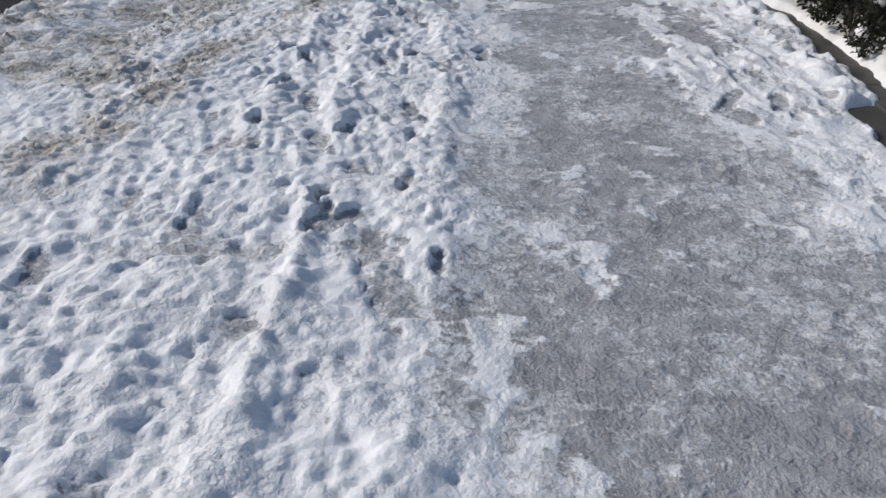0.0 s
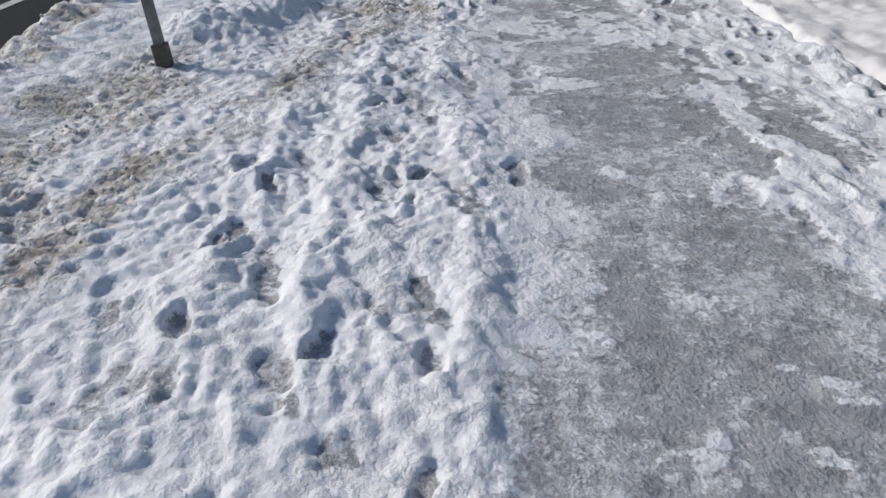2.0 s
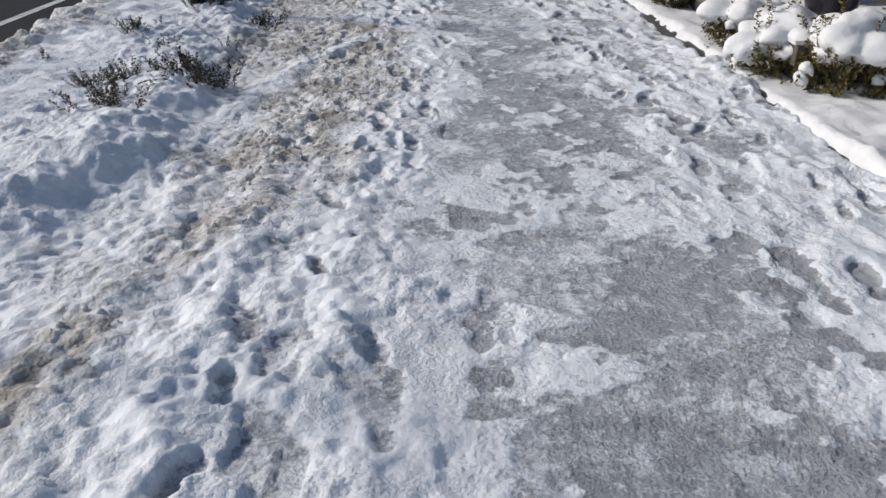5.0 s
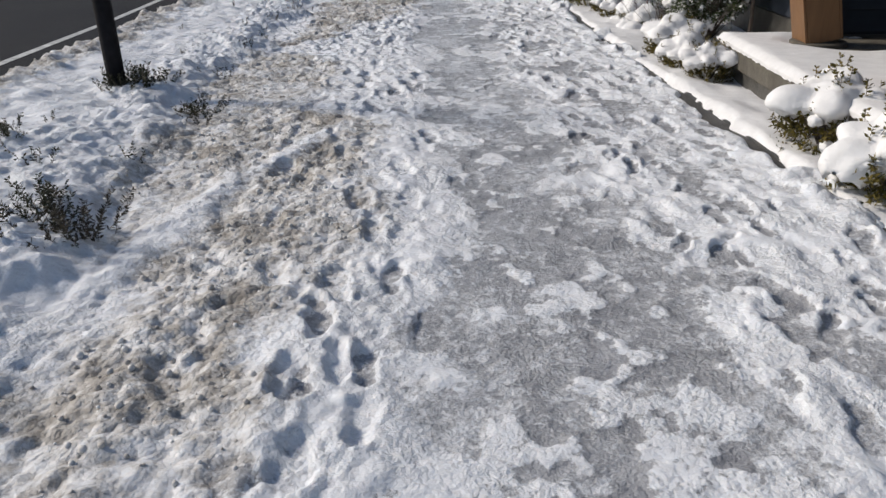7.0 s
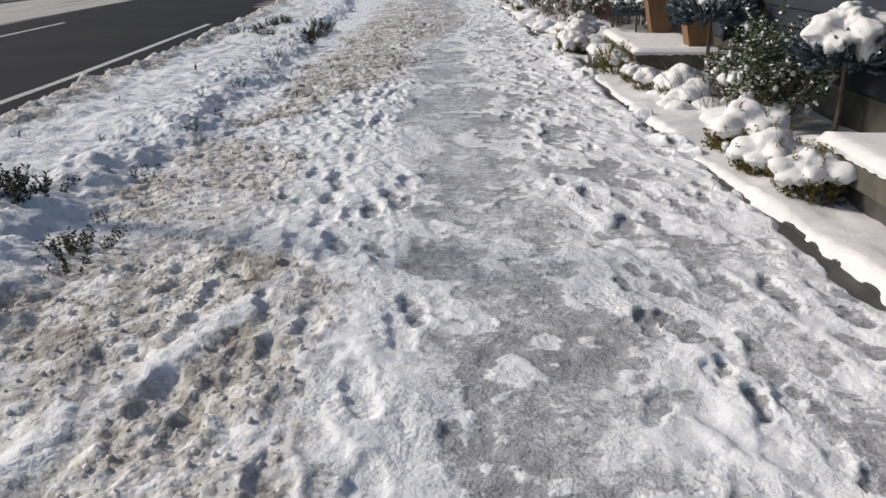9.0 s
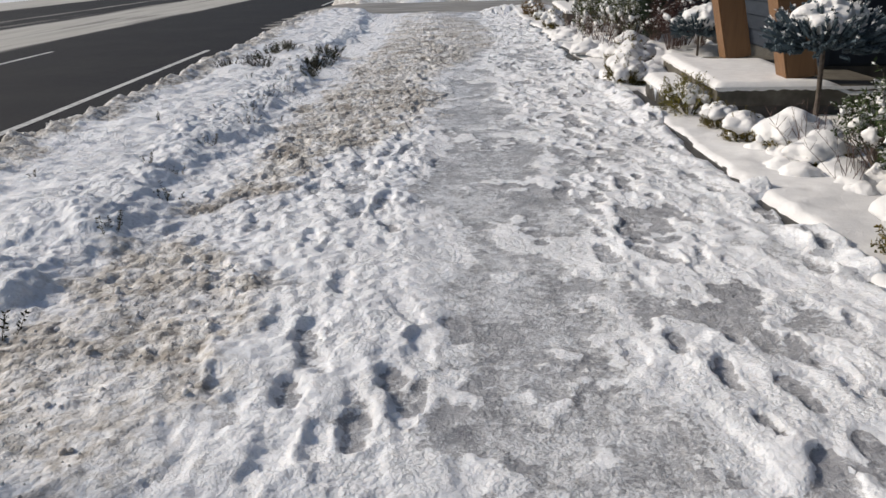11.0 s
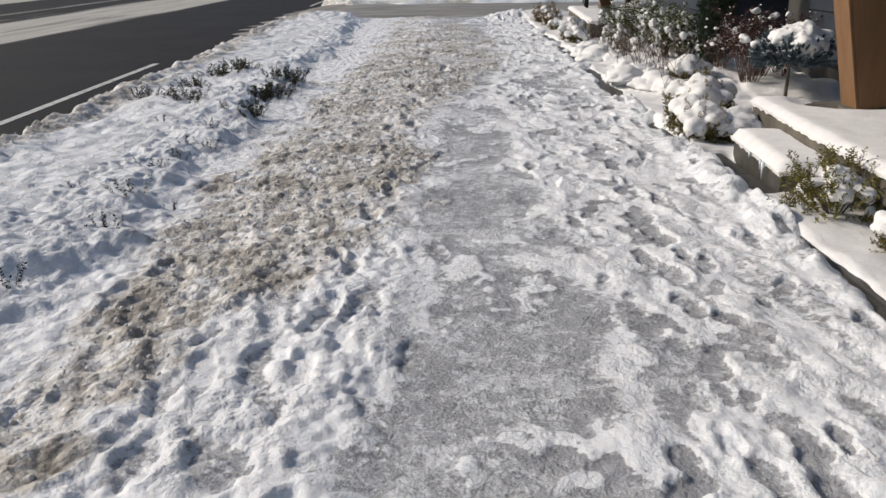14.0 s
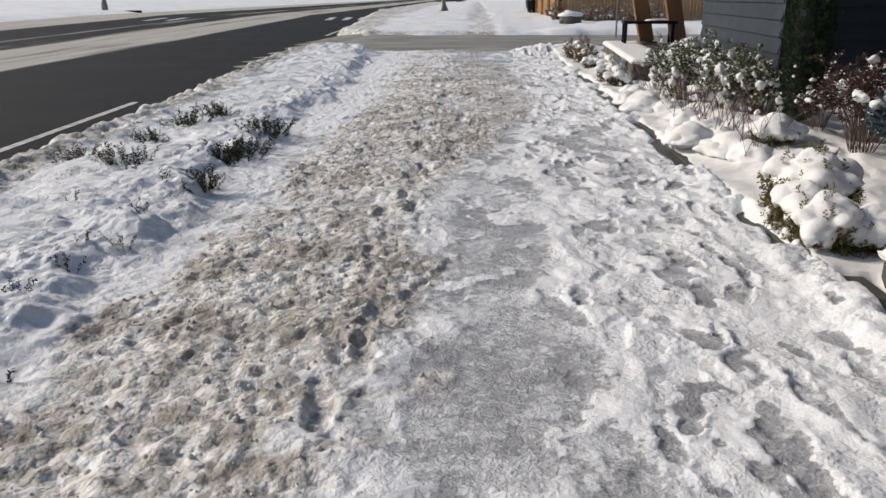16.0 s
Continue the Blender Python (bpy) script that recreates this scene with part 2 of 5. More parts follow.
def asphalt_material():
    """Dark wet asphalt with drawn-out tongues of tan slush in the middle and beside the far kerb."""
    m = material("asphalt", (0.010, 0.010, 0.013), (0.019, 0.019, 0.024), 40, 0.85, 0.35, 160, stain=(0.030, 0.029, 0.030), stain_scale=0.5, stain_amount=0.5, specular=0.15)
    n, l = m.node_tree.nodes, m.node_tree.links
    b = n["Principled BSDF"]
    base = b.inputs["Base Color"].links[0].from_socket
    co = n.new("ShaderNodeTexCoord")
    sep = n.new("ShaderNodeSeparateXYZ")
    l.new(co.outputs["Object"], sep.inputs["Vector"])
    mp = n.new("ShaderNodeMapping")
    mp.inputs["Scale"].default_value = (1.0, 0.07, 1)
    l.new(co.outputs["Object"], mp.inputs["Vector"])
    t = n.new("ShaderNodeTexNoise")
    t.inputs["Scale"].default_value, t.inputs["Detail"].default_value, t.inputs["Roughness"].default_value = 0.9, 7, 0.62
    l.new(mp.outputs["Vector"], t.inputs["Vector"])
    ramp = n.new("ShaderNodeValToRGB")       # how much slush lies across the road, by metres from the near edge
    r = ramp.color_ramp
    stops = ((0.0, 0.0), (0.26, 0.0), (0.30, 0.62), (0.44, 0.6), (0.50, 0.2), (0.57, 0.42), (0.62, 0.12), (0.76, 0.2), (0.82, 0.8), (1.0, 0.9))
    while len(r.elements) < len(stops):
        r.elements.new(0.5)
    for el, (p, v) in zip(r.elements, stops):
        el.position, el.color = p, (v, v, v, 1)
    mr = n.new("ShaderNodeMapRange")
    mr.inputs["From Min"].default_value, mr.inputs["From Max"].default_value = -4.5, -26.0
    l.new(sep.outputs["X"], mr.inputs["Value"])
    l.new(mr.outputs["Result"], ramp.inputs["Fac"])
    add = n.new("ShaderNodeMath")
    add.operation = "ADD"
    l.new(ramp.outputs["Color"], add.inputs[0])
    l.new(t.outputs["Fac"], add.inputs[1])
    cut = n.new("ShaderNodeMapRange")
    cut.inputs["From Min"].default_value, cut.inputs["From Max"].default_value = 0.84, 1.06
    l.new(add.outputs["Value"], cut.inputs["Value"])
    slush = n.new("ShaderNodeTexNoise")
    slush.inputs["Scale"].default_value, slush.inputs["Detail"].default_value = 3, 6
    l.new(mp.outputs["Vector"], slush.inputs["Vector"])
    sr = n.new("ShaderNodeValToRGB")
    sr.color_ramp.elements[0].color, sr.color_ramp.elements[1].color = (0.26, 0.25, 0.225, 1), (0.62, 0.60, 0.56, 1)
    l.new(slush.outputs["Fac"], sr.inputs["Fac"])
    mix = n.new("ShaderNodeMix")
    mix.data_type = "RGBA"
    l.new(cut.outputs["Result"], mix.inputs["Factor"])
    l.new(base, mix.inputs["A"])
    l.new(sr.outputs["Color"], mix.inputs["B"])
    l.new(mix.outputs["Result"], b.inputs["Base Color"])
    return m


ASPHALT = asphalt_material()
SLUSH = material("driveway_slush", (0.17, 0.155, 0.135), (0.36, 0.335, 0.30), 1.6, 0.6, 0.4, 30, stretch=(0.5, 1.6, 1), stain=(0.07, 0.068, 0.066), stain_scale=0.7, stain_amount=0.55)


# ---- mesh tools ----
class Shape:
    """Points and faces gathered for one mesh."""

    def __init__(self):
        self.v, self.f = [], []

    def add(self, verts, faces):
        k = len(self.v)
        self.v.extend([tuple(p) for p in verts])
        self.f.extend([tuple(i + k for i in q) for q in faces])

    def box(self, x0, x1, y0, y1, z0, z1, bevel=0.0, m=None):
        bm = bmesh.new()
        bmesh.ops.create_cube(bm, size=1)
        bmesh.ops.transform(bm, matrix=Matrix.Translation(((x0 + x1) / 2, (y0 + y1) / 2, (z0 + z1) / 2)) @ Matrix.Diagonal((x1 - x0, y1 - y0, z1 - z0, 1)), verts=bm.verts)
        if bevel:
            bmesh.ops.bevel(bm, geom=bm.edges[:], offset=bevel, segments=2, affect="EDGES", profile=0.6)
        self.take(bm, m)

    def take(self, bm, m=None):
        if m:
            bmesh.ops.transform(bm, matrix=m, verts=bm.verts)
        bm.verts.index_update()
        self.add([p.co[:] for p in bm.verts], [[p.index for p in f.verts] for f in bm.faces])
        bm.free()

    def tube(self, points, r0, r1, sides=5, cap=True):
        pts = [Vector(p) for p in points]
        rings = []
        for i, p in enumerate(pts):
            d = (pts[min(i + 1, len(pts) - 1)] - pts[max(i - 1, 0)]).normalized()
            u = d.orthogonal().normalized()
            w = d.cross(u)
            r = r0 + (r1 - r0) * i / max(len(pts) - 1, 1)
            rings.append([p + r * (u * math.cos(2 * math.pi * k / sides) + w * math.sin(2 * math.pi * k / sides)) for k in range(sides)])
        faces = []
        for i in range(len(rings) - 1):
            for k in range(sides):
                a0, a1 = i * sides + k, i * sides + (k + 1) % sides
                faces.append((a0, a1, a1 + sides, a0 + sides))
        if cap:
            faces.append(tuple(range(sides))[::-1])
            faces.append(tuple(range((len(rings) - 1) * sides, len(rings) * sides)))
        self.add([p for r in rings for p in r], faces)

    def leaf(self, base, d, length, width, rng):
        """A leaf folded along its middle."""
        d = Vector(d).normalized()
        side = d.cross(Vector((rng.uniform(-1, 1), rng.uniform(-1, 1), rng.uniform(-1, 1)))).normalized()
        up = side.cross(d)
        b = Vector(base)
        mid = b + d * length * 0.5
        self.add([b, mid + side * width / 2 + up * width * 0.18, b + d * length, mid - side * width / 2 + up * width * 0.18], [(0, 1, 2), (0, 2, 3)])

    def lathe(self, profile, sides=20, centre=(0, 0, 0)):
        n = len(profile)
        verts = [(centre[0] + r * math.cos(2 * math.pi * k / sides), centre[1] + r * math.sin(2 * math.pi * k / sides), centre[2] + z) for r, z in profile for k in range(sides)]
        faces = [(i * sides + k, i * sides + (k + 1) % sides, (i + 1) * sides + (k + 1) % sides, (i + 1) * sides + k) for i in range(n - 1) for k in range(sides)]
        faces.append(tuple(range(sides))[::-1])
        faces.append(tuple(range((n - 1) * sides, n * sides)))
        self.add(verts, faces)

    def object(self, name, mat, parent=None, label="", smooth=False):
        me = bpy.data.meshes.new(name)
        me.from_pydata(self.v, [], self.f)
        me.materials.append(mat)
        if smooth:
            me.polygons.foreach_set("use_smooth", [True] * len(me.polygons))
        me.update()
        ob = new(name, me)
        ob.parent = parent
        return tagged(ob, label)


def thing(name, label, category, group="", at=None):
    ob = new(name)
    ob.empty_display_size = 0.1
    if at:
        ob.matrix_basis = at
    return tagged(ob, label, category, group)


def smoothstep(a0, a1, v):
    t = np.clip((v - a0) / (a1 - a0), 0, 1)
    return t * t * (3 - 2 * t)


TABLE = np.random.RandomState(7).uniform(-1, 1, (64, 256, 256))


def lattice(x, y, size, seed):
    """Smooth noise in -1..1 over the plan, with cells of that size."""
    u, v = x / size + seed * 3.7, y / size + seed * 9.1
    i, j = np.floor(u).astype(int), np.floor(v).astype(int)
    fu, fv = u - i, v - j
    fu, fv = fu * fu * (3 - 2 * fu), fv * fv * (3 - 2 * fv)
    t = TABLE[seed % 64]
    i0, i1, j0, j1 = i % 256, (i + 1) % 256, j % 256, (j + 1) % 256
    return (t[i0, j0] * (1 - fu) + t[i1, j0] * fu) * (1 - fv) + (t[i0, j1] * (1 - fu) + t[i1, j1] * fu) * fv


def rise(y):
    """The ground climbs gently from the second porch on."""
    return 0.012 * np.clip(np.asarray(y, float) - 20, 0, 50)


def sheet(name, xs, ys, height, mat, label, category, attributes=None, smooth=True):
    """A sheet over the plan on the lines xs and ys, with a height for every crossing."""
    nx, ny = len(xs), len(ys)
    X, Y = np.meshgrid(xs, ys)
    co = np.stack([X, Y, height], -1).reshape(-1, 3).astype(np.float32)
    idx = np.arange(nx * ny).reshape(ny, nx)
    quads = np.stack([idx[:-1, :-1], idx[:-1, 1:], idx[1:, 1:], idx[1:, :-1]], -1).reshape(-1, 4).astype(np.int32)
    me = bpy.data.meshes.new(name)
    me.vertices.add(len(co))
    me.vertices.foreach_set("co", co.ravel())
    me.loops.add(quads.size)
    me.loops.foreach_set("vertex_index", quads.ravel())
    me.polygons.add(len(quads))
    me.polygons.foreach_set("loop_start", np.arange(0, quads.size, 4, dtype=np.int32))
    me.polygons.foreach_set("use_smooth", np.full(len(quads), smooth))
    for key, values in (attributes or {}).items():
        me.attributes.new(key, "FLOAT", "POINT").data.foreach_set("value", values.ravel().astype(np.float32))
    me.update(calc_edges=True)
    me.validate()
    me.materials.append(mat)
    return tagged(new(name, me), label, category, kind="structure")


# ---- the ground, the road and the drive ----
far = np.concatenate([[-1500, -600, -250, -120, -60], np.arange(-40, 40.1, 2), [60, 120, 250, 600, 1500]])
gy = np.concatenate([[-1500, -600, -250, -120, -60], np.arange(-40, 140.1, 3), [180, 250, 400, 700, 1500]])
GX, GY = np.meshgrid(far, gy)
gz = rise(GY) - 0.5 + 0.42 * smoothstep(-25.0, -28.0, GX) + 0.3 * smoothstep(6, 9, GX)
gz = gz + smoothstep(-29, -45, GX) * (0.25 * lattice(GX, GY, 17, 3) + 0.5)
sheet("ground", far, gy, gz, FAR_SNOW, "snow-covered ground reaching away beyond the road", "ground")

ROAD = -0.25
rx = np.linspace(-26.5, -3.2, 20)
ry = np.concatenate([np.arange(-40, 140.1, 2.0), [200, 300, 450]])
RX, RY = np.meshgrid(rx, ry)
sheet("road", rx, ry, rise(RY) + ROAD + 0.0 * RX, ASPHALT, "dark wet asphalt road with tan slush between the lanes", "road")


def strip(name, points, width, mat, label, lift=0.004, base=ROAD):
    """A painted line along the ground through points (x, y)."""
    s = Shape()
    pts = []
    for (x0, y0), (x1, y1) in zip(points, points[1:]):
        k = max(1, int(abs(y1 - y0) / 1.0))
        pts += [(x0 + (x1 - x0) * i / k, y0 + (y1 - y0) * i / k) for i in range(k)]
    pts.append(points[-1])
    verts, faces = [], []
    for i, (x, y) in enumerate(pts):
        z = float(rise(y)) + base + lift
        verts += [(x - width / 2, y, z), (x + width / 2, y, z)]
        if i:
            faces.append((2 * i - 2, 2 * i - 1, 2 * i + 1, 2 * i))
    s.add(verts, faces)
    return tagged(s.object(name, mat), label, "road marking", kind="structure")


strip("edge_line", [(-4.82, -12), (-5.12, 9), (-5.47, 28.9)], 0.13, PAINT, "worn white edge line painted on the asphalt")
strip("edge_line", [(-5.6, 47), (-6.0, 75), (-7.5, 110)], 0.13, PAINT, "worn white edge line painted on the asphalt")
for y0 in (-6, 6, 18, 26.0):
    strip("lane_line", [(-9.0 - 0.012 * y0, y0), (-9.0 - 0.012 * (y0 + 3.4), y0 + 3.4)], 0.12, PAINT, "broken white lane line on the asphalt")
for x in (-6.3, -7.2, -8.2, -17.5, -18.8):
    strip("crossing_bar", [(x, 61.5), (x - 0.35, 65.5)], 0.42, PAINT, "white crossing bar on the asphalt")

dx = np.concatenate([np.arange(-6.4, -2, 0.11), np.linspace(-2, 16, 40)])
dy = np.linspace(34.6, 45.2, 90)
DX, DY = np.meshgrid(dx, dy)
sheet("driveway", dx, dy, rise(DY) - 0.03 - 0.235 * smoothstep(-3.2, -5.6, DX + 0.7 * lattice(DX, DY * 2.2, 0.9, 6)) + 0.010 * lattice(DX, DY, 0.8, 5), SLUSH,
      "driveway under thin tan slush crossing the walk", "driveway")

# pavement under the snow, with its edging
px = np.linspace(-2.4, 2.20, 12)
py = np.concatenate([np.arange(-12, 37, 1.5)])
PX, PY = np.meshgrid(px, py)
sheet("pavement", px, py, rise(PY) + 0.018 * PX - 0.004, WET_CONCRETE, "wet grey concrete pavement under trodden snow", "pavement", smooth=False)


def kerb():
    s = Shape()
    ys = np.arange(-6, 36.3, 1.5)
    for y0, y1 in zip(ys, ys[1:]):
        z0, z1 = float(rise(y0)), float(rise(y1))
        pts = [(2.20, -0.2), (2.20, 0.040), (2.212, 0.048), (2.43, 0.048), (2.44, 0.04), (2.44, -0.2)]
        k = len(pts)
        s.add([(x, y0 + 0.006, z + z0) for x, z in pts] + [(x, y1 - 0.006, z + z1) for x, z in pts],
              [(i, (i + 1) % k, k + (i + 1) % k, k + i) for i in range(k)] + [tuple(range(k))[::-1], tuple(range(k, 2 * k))])
    return tagged(s.object("edging", WET_CONCRETE), "low wet concrete edging between walk and planting bed", "edging", kind="structure")


kerb()


# ---- the snow on the walk and the verge ----
def stamp(Z, ice, xs, ys, x, y, turn, length, width, floor, rim, wet):
    """Press one shoe into the snow: sole and heel down to the floor, a rim pushed up round it."""
    r = length * 0.75
    i0, i1 = np.searchsorted(xs, (x - r, x + r))
    j0, j1 = np.searchsorted(ys, (y - r, y + r))
    if i1 - i0 < 3 or j1 - j0 < 3:
        return
    X, Y = np.meshgrid(xs[i0:i1] - x, ys[j0:j1] - y)
    c, s_ = math.cos(turn), math.sin(turn)
    u, v = X * c + Y * s_, -X * s_ + Y * c
    sole = np.hypot(u / (width * 0.5), (v - length * 0.16) / (length * 0.36))
    heel = np.hypot(u / (width * 0.4), (v + length * 0.29) / (length * 0.22))
    k = 0.5 if x > 0.85 else 1.0
    d = np.minimum(sole, heel) + k * (0.22 * lattice(X + x, Y + y, 0.13, 19) + 0.24 * lattice(X + x, Y + y, 0.055, 11) + 0.12 * lattice(X + x, Y + y, 0.03, 18))
    m = (1 - (smoothstep(0.82, 1.12, d) if x > 0.85 else smoothstep(0.65, 1.25, d))) * (0.7 + 0.3 * (wet > 0.5))
    edge = np.exp(-((d - 1.25) / 0.17) ** 2)
    block = Z[j0:j1, i0:i1]
    Z[j0:j1, i0:i1] = block + (np.minimum(floor + 0.004 * lattice(X + x, Y + y, 0.02, 12), block) - block) * m + rim * edge
    ice[j0:j1, i0:i1] = np.maximum(ice[j0:j1, i0:i1], m * wet)


def hole(Z, xs, ys, x, y, r, depth):
    """A small round hole, as a stick, a paw or a drip leaves."""
    i0, i1 = np.searchsorted(xs, (x - 2 * r, x + 2 * r))
    j0, j1 = np.searchsorted(ys, (y - 2 * r, y + 2 * r))
    if i1 - i0 < 2 or j1 - j0 < 2:
        return
    X, Y = np.meshgrid(xs[i0:i1] - x, ys[j0:j1] - y)
    Z[j0:j1, i0:i1] -= depth * np.exp(-(np.hypot(X, Y) / r) ** 4)


def verge_edge(y):
    return np.interp(y, [-12, 0, 8, 14, 21, 30, 34, 36], [-3.25, -3.55, -3.85, -4.02, -4.12, -4.4, -4.45, -3.9])


def bank_foot(y):
    return np.interp(y, [-5, 3, 6, 7.6, 9, 12, 16, 18.5, 22, 27, 33, 36], [-3.0, -2.9, -2.35, -1.65, -1.35, -1.75, -1.7, -1.65, -1.75, -1.8, -1.9, -2.2])


def domes(X, Y, size, seed):
    """Rounded lumps packed side by side, each with its own height."""
    ix, iy = np.floor(X / size).astype(int), np.floor(Y / size).astype(int)
    out = np.zeros_like(X)
    for dx in (-1, 0, 1):
        for dy in (-1, 0, 1):
            cx, cy = ix + dx, iy + dy
            k = np.abs(np.sin(cx * 127.1 + cy * 311.7 + seed * 17.3) * 43758.5453) % 1.0
            k2, k3 = (k * 71.3) % 1.0, (k * 913.7) % 1.0
            r = size * (0.45 + 0.4 * k3)
            d2 = ((X - (cx + 0.15 + 0.7 * k) * size) ** 2 + (Y - (cy + 0.15 + 0.7 * k2) * size) ** 2) / r ** 2
            out = np.maximum(out, np.sqrt(np.clip(1 - d2, 0, 1)) * (0.35 + 0.65 * k3))
    return out


def snow_fields(xs, ys):
    X, Y = np.meshgrid(xs, ys)
    n = lambda size, seed: lattice(X, Y, size, seed)
    jitter = 0.16 * n(0.7, 1) + 0.11 * n(0.24, 2) + 0.06 * n(0.1, 3)
    base = 0.018 * np.clip(X, -2.4, 2.4) + rise(Y)
    # the trodden ice track
    left = np.interp(Y, [-5, 2.8, 3.9, 4.7, 5.7, 6.3, 6.8, 7.5, 8.7, 9.6, 10.5, 11.5, 12.8, 13.6, 15.3, 16, 17.5, 20, 22.3, 27, 36],
                     [-0.05, 0.02, -0.06, 0.2, 0.08, -0.1, 0.05, -0.1, -0.06, 0.22, 0.28, 0.1, -0.12, 0.16, 0.25, -0.12, 0.04, -0.05, 0.08, -0.15, -0.3])
    right = np.interp(Y, [-5, 3.3, 3.7, 4.5, 5.9, 6.6, 7.8, 9.2, 10, 10.5, 11.5, 12.4, 13.4, 15.2, 15.8, 16.5, 17.3, 18.2, 20.5, 22.4, 27, 36],
                      [1.4, 1.42, 1.22, 1.08, 1.1, 0.98, 1.1, 1.1, 1.18, 0.88, 1.0, 1.02, 0.9, 0.77, 0.97, 0.72, 0.85, 0.72, 0.65, 0.72, 0.95, 1.2])
    inside = np.minimum(X - left, right - X) + jitter
    ice = smoothstep(np.interp(Y, [7, 9], [-0.34, -0.2]), 0.24, inside)
    patches = smoothstep(-0.05, 0.30, n(0.75, 24) * 0.35 + n(0.38, 21) * 0.4 + n(0.17, 22) * 0.4 + n(0.08, 23) * 0.3 + n(0.04, 25) * 0.15)
    feather = smoothstep(0.75, 0.05, X - left + 1.2 * jitter) * np.interp(Y, [-5, 6, 9, 16, 36], [0.75, 0.7, 0.45, 0.5, 0.4])
    ice_cover = ice * (1 - np.interp(Y, [6, 9], [0.64, 0.74]) * patches) * (1 - 0.5 * feather)
    ice_cover = ice_cover * (1 - 0.55 * np.exp(-(((X - 0.5) / 0.6) ** 2 + ((Y - 4.1) / 0.8) ** 2)) * (0.7 + 0.6 * n(0.2, 93)))     # a frosted stretch
    # trampled snow either side of the track
    east = smoothstep(0.8, 1.05, X)
    broken = 0.5 * n(0.32, 4) + 0.38 * n(0.15, 5) + (0.26 * n(0.075, 6) + 0.12 * n(0.037, 7)) * (1 - 0.45 * east)
    long = lambda size, seed: lattice(X * 0.97 + Y * 0.24, (Y * 0.97 - X * 0.24) * 0.55, size, seed)
    pits = smoothstep(0.16, 0.60, long(0.17, 15) + 0.5 * long(0.075, 16) + 0.25 * n(0.045, 17))
    west = smoothstep(0.15, -0.25, X)
    pits = pits * smoothstep(-1.75, -1.25, X)
    tread = 0.029 + 0.013 * west + (0.024 - 0.013 * west) * broken - (0.012 + 0.004 * west) * pits
    ridges = 0.036 * np.sqrt((lattice(X + 0.08 * n(0.5, 9), Y, 0.16, 8) * 0.5 + lattice(X + 0.2 * Y, Y * 0.25, 0.14, 10)) ** 2 + 0.03) * smoothstep(-1.7, -1.2, X)
    # pillows with sharp creases between them, drawn out along the walk
    wx, wy = X + 0.05 * n(0.2, 62) + 0.02 * n(0.08, 63), Y + 0.06 * n(0.22, 64)
    crease = lambda size, seed: np.sqrt(lattice(wx + 0.22 * wy, wy * 0.5, size, seed) ** 2 + 0.006)
    rough = (0.013 * crease(0.17, 65) + 0.019 * crease(0.08, 66) + 0.010 * n(0.05, 27) + 0.009 * n(0.034, 67) + (0.014 * domes(wx, wy, 0.06, 11) + 0.008 * domes(wx, wy, 0.036, 12)) * smoothstep(-0.4, 0.3, n(0.45, 79))) * np.interp(Y, [7, 9, 13, 14, 18, 19], [1, 0.5, 0.5, 0.8, 0.8, 0.5])
    snow = np.maximum(tread + west * (0.35 * ridges + rough - 0.008 - 0.003 * pits), 0.004)
    # the crust east of the track: thin, half melted and smooth, worn through in patches
    thin = smoothstep(0.14, 0.52, long(0.24, 29) * 0.7 + long(0.11, 30) * 0.6 + 0.3 * n(0.055, 36)) * (0.55 + 0.45 * smoothstep(2.0, 1.2, X))
    soft = 0.026 + 0.010 * long(0.24, 70) + 0.013 * long(0.13, 71) + 0.010 * long(0.07, 72) + 0.004 * n(0.04, 76) - 0.014 * smoothstep(0.1, 0.6, long(0.15, 77) + 0.5 * long(0.08, 78)) + 0.006 * smoothstep(1.5, 2.0, X)
    snow = snow + (soft - snow) * east
    snow = snow + (0.009 + 0.003 * broken - snow) * thin * east * 0.8
    # ridges pushed up by feet going the same way
    for seed, line, tall, wide in ((73, [-0.60, -0.78, -0.84, -0.95, -1.0], 0.044, 0.09), (74, [-0.05, -0.20, -0.27, -0.45, -0.4], 0.030, 0.10), (75, [-1.05, -1.15, -1.2, -1.3, -1.4], 0.026, 0.10)):
        off = X - np.interp(Y, [2, 4.7, 5.7, 8, 9], line) - 0.07 * n(0.4, seed) - 0.03 * n(0.15, seed + 3)
        snow = snow + tall * np.exp(-(off / wide) ** 2) * (0.75 + 0.5 * n(0.3, seed + 6)) * smoothstep(9.2, 8.2, Y)
    frozen = 0.005 + 0.009 * patches + 0.003 * n(0.05, 13) + 0.0016 * n(0.022, 14)
    h = snow + (frozen - snow) * ice * (1 - 0.4 * feather)
    ice_cover = np.maximum(ice_cover, np.maximum(0.72 * thin * east, 0.5 * pits * west * smoothstep(0.0, 0.4, n(0.5, 37) + 0.3)))
    # slush thrown up along the walk
    l1 = np.interp(Y, [0, 3, 5, 5.8, 7, 9.5, 10.3, 11.5, 13.1, 14.2, 15.2], [-2.9, -2.45, -1.9, -1.66, -1.45, -1.3, -1.72, -1.72, -1.95, -2.0, -1.5])
    r1 = np.interp(Y, [0, 3.1, 4.4, 5.5, 6.2, 7.1, 7.85, 8.5, 9.2, 11.3, 11.9, 12.4, 14.1, 14.6, 15.2], [-1.9, -1.8, -1.6, -1.42, -1.22, -1.02, -0.74, -0.5, -0.3, -0.24, -0.5, -0.78, -0.8, -1.0, -1.8])
    l2 = np.interp(Y, [15.0, 15.6, 18.5, 21, 25.6, 36], [-1.3, -1.5, -1.52, -1.46, -1.3, -1.3])
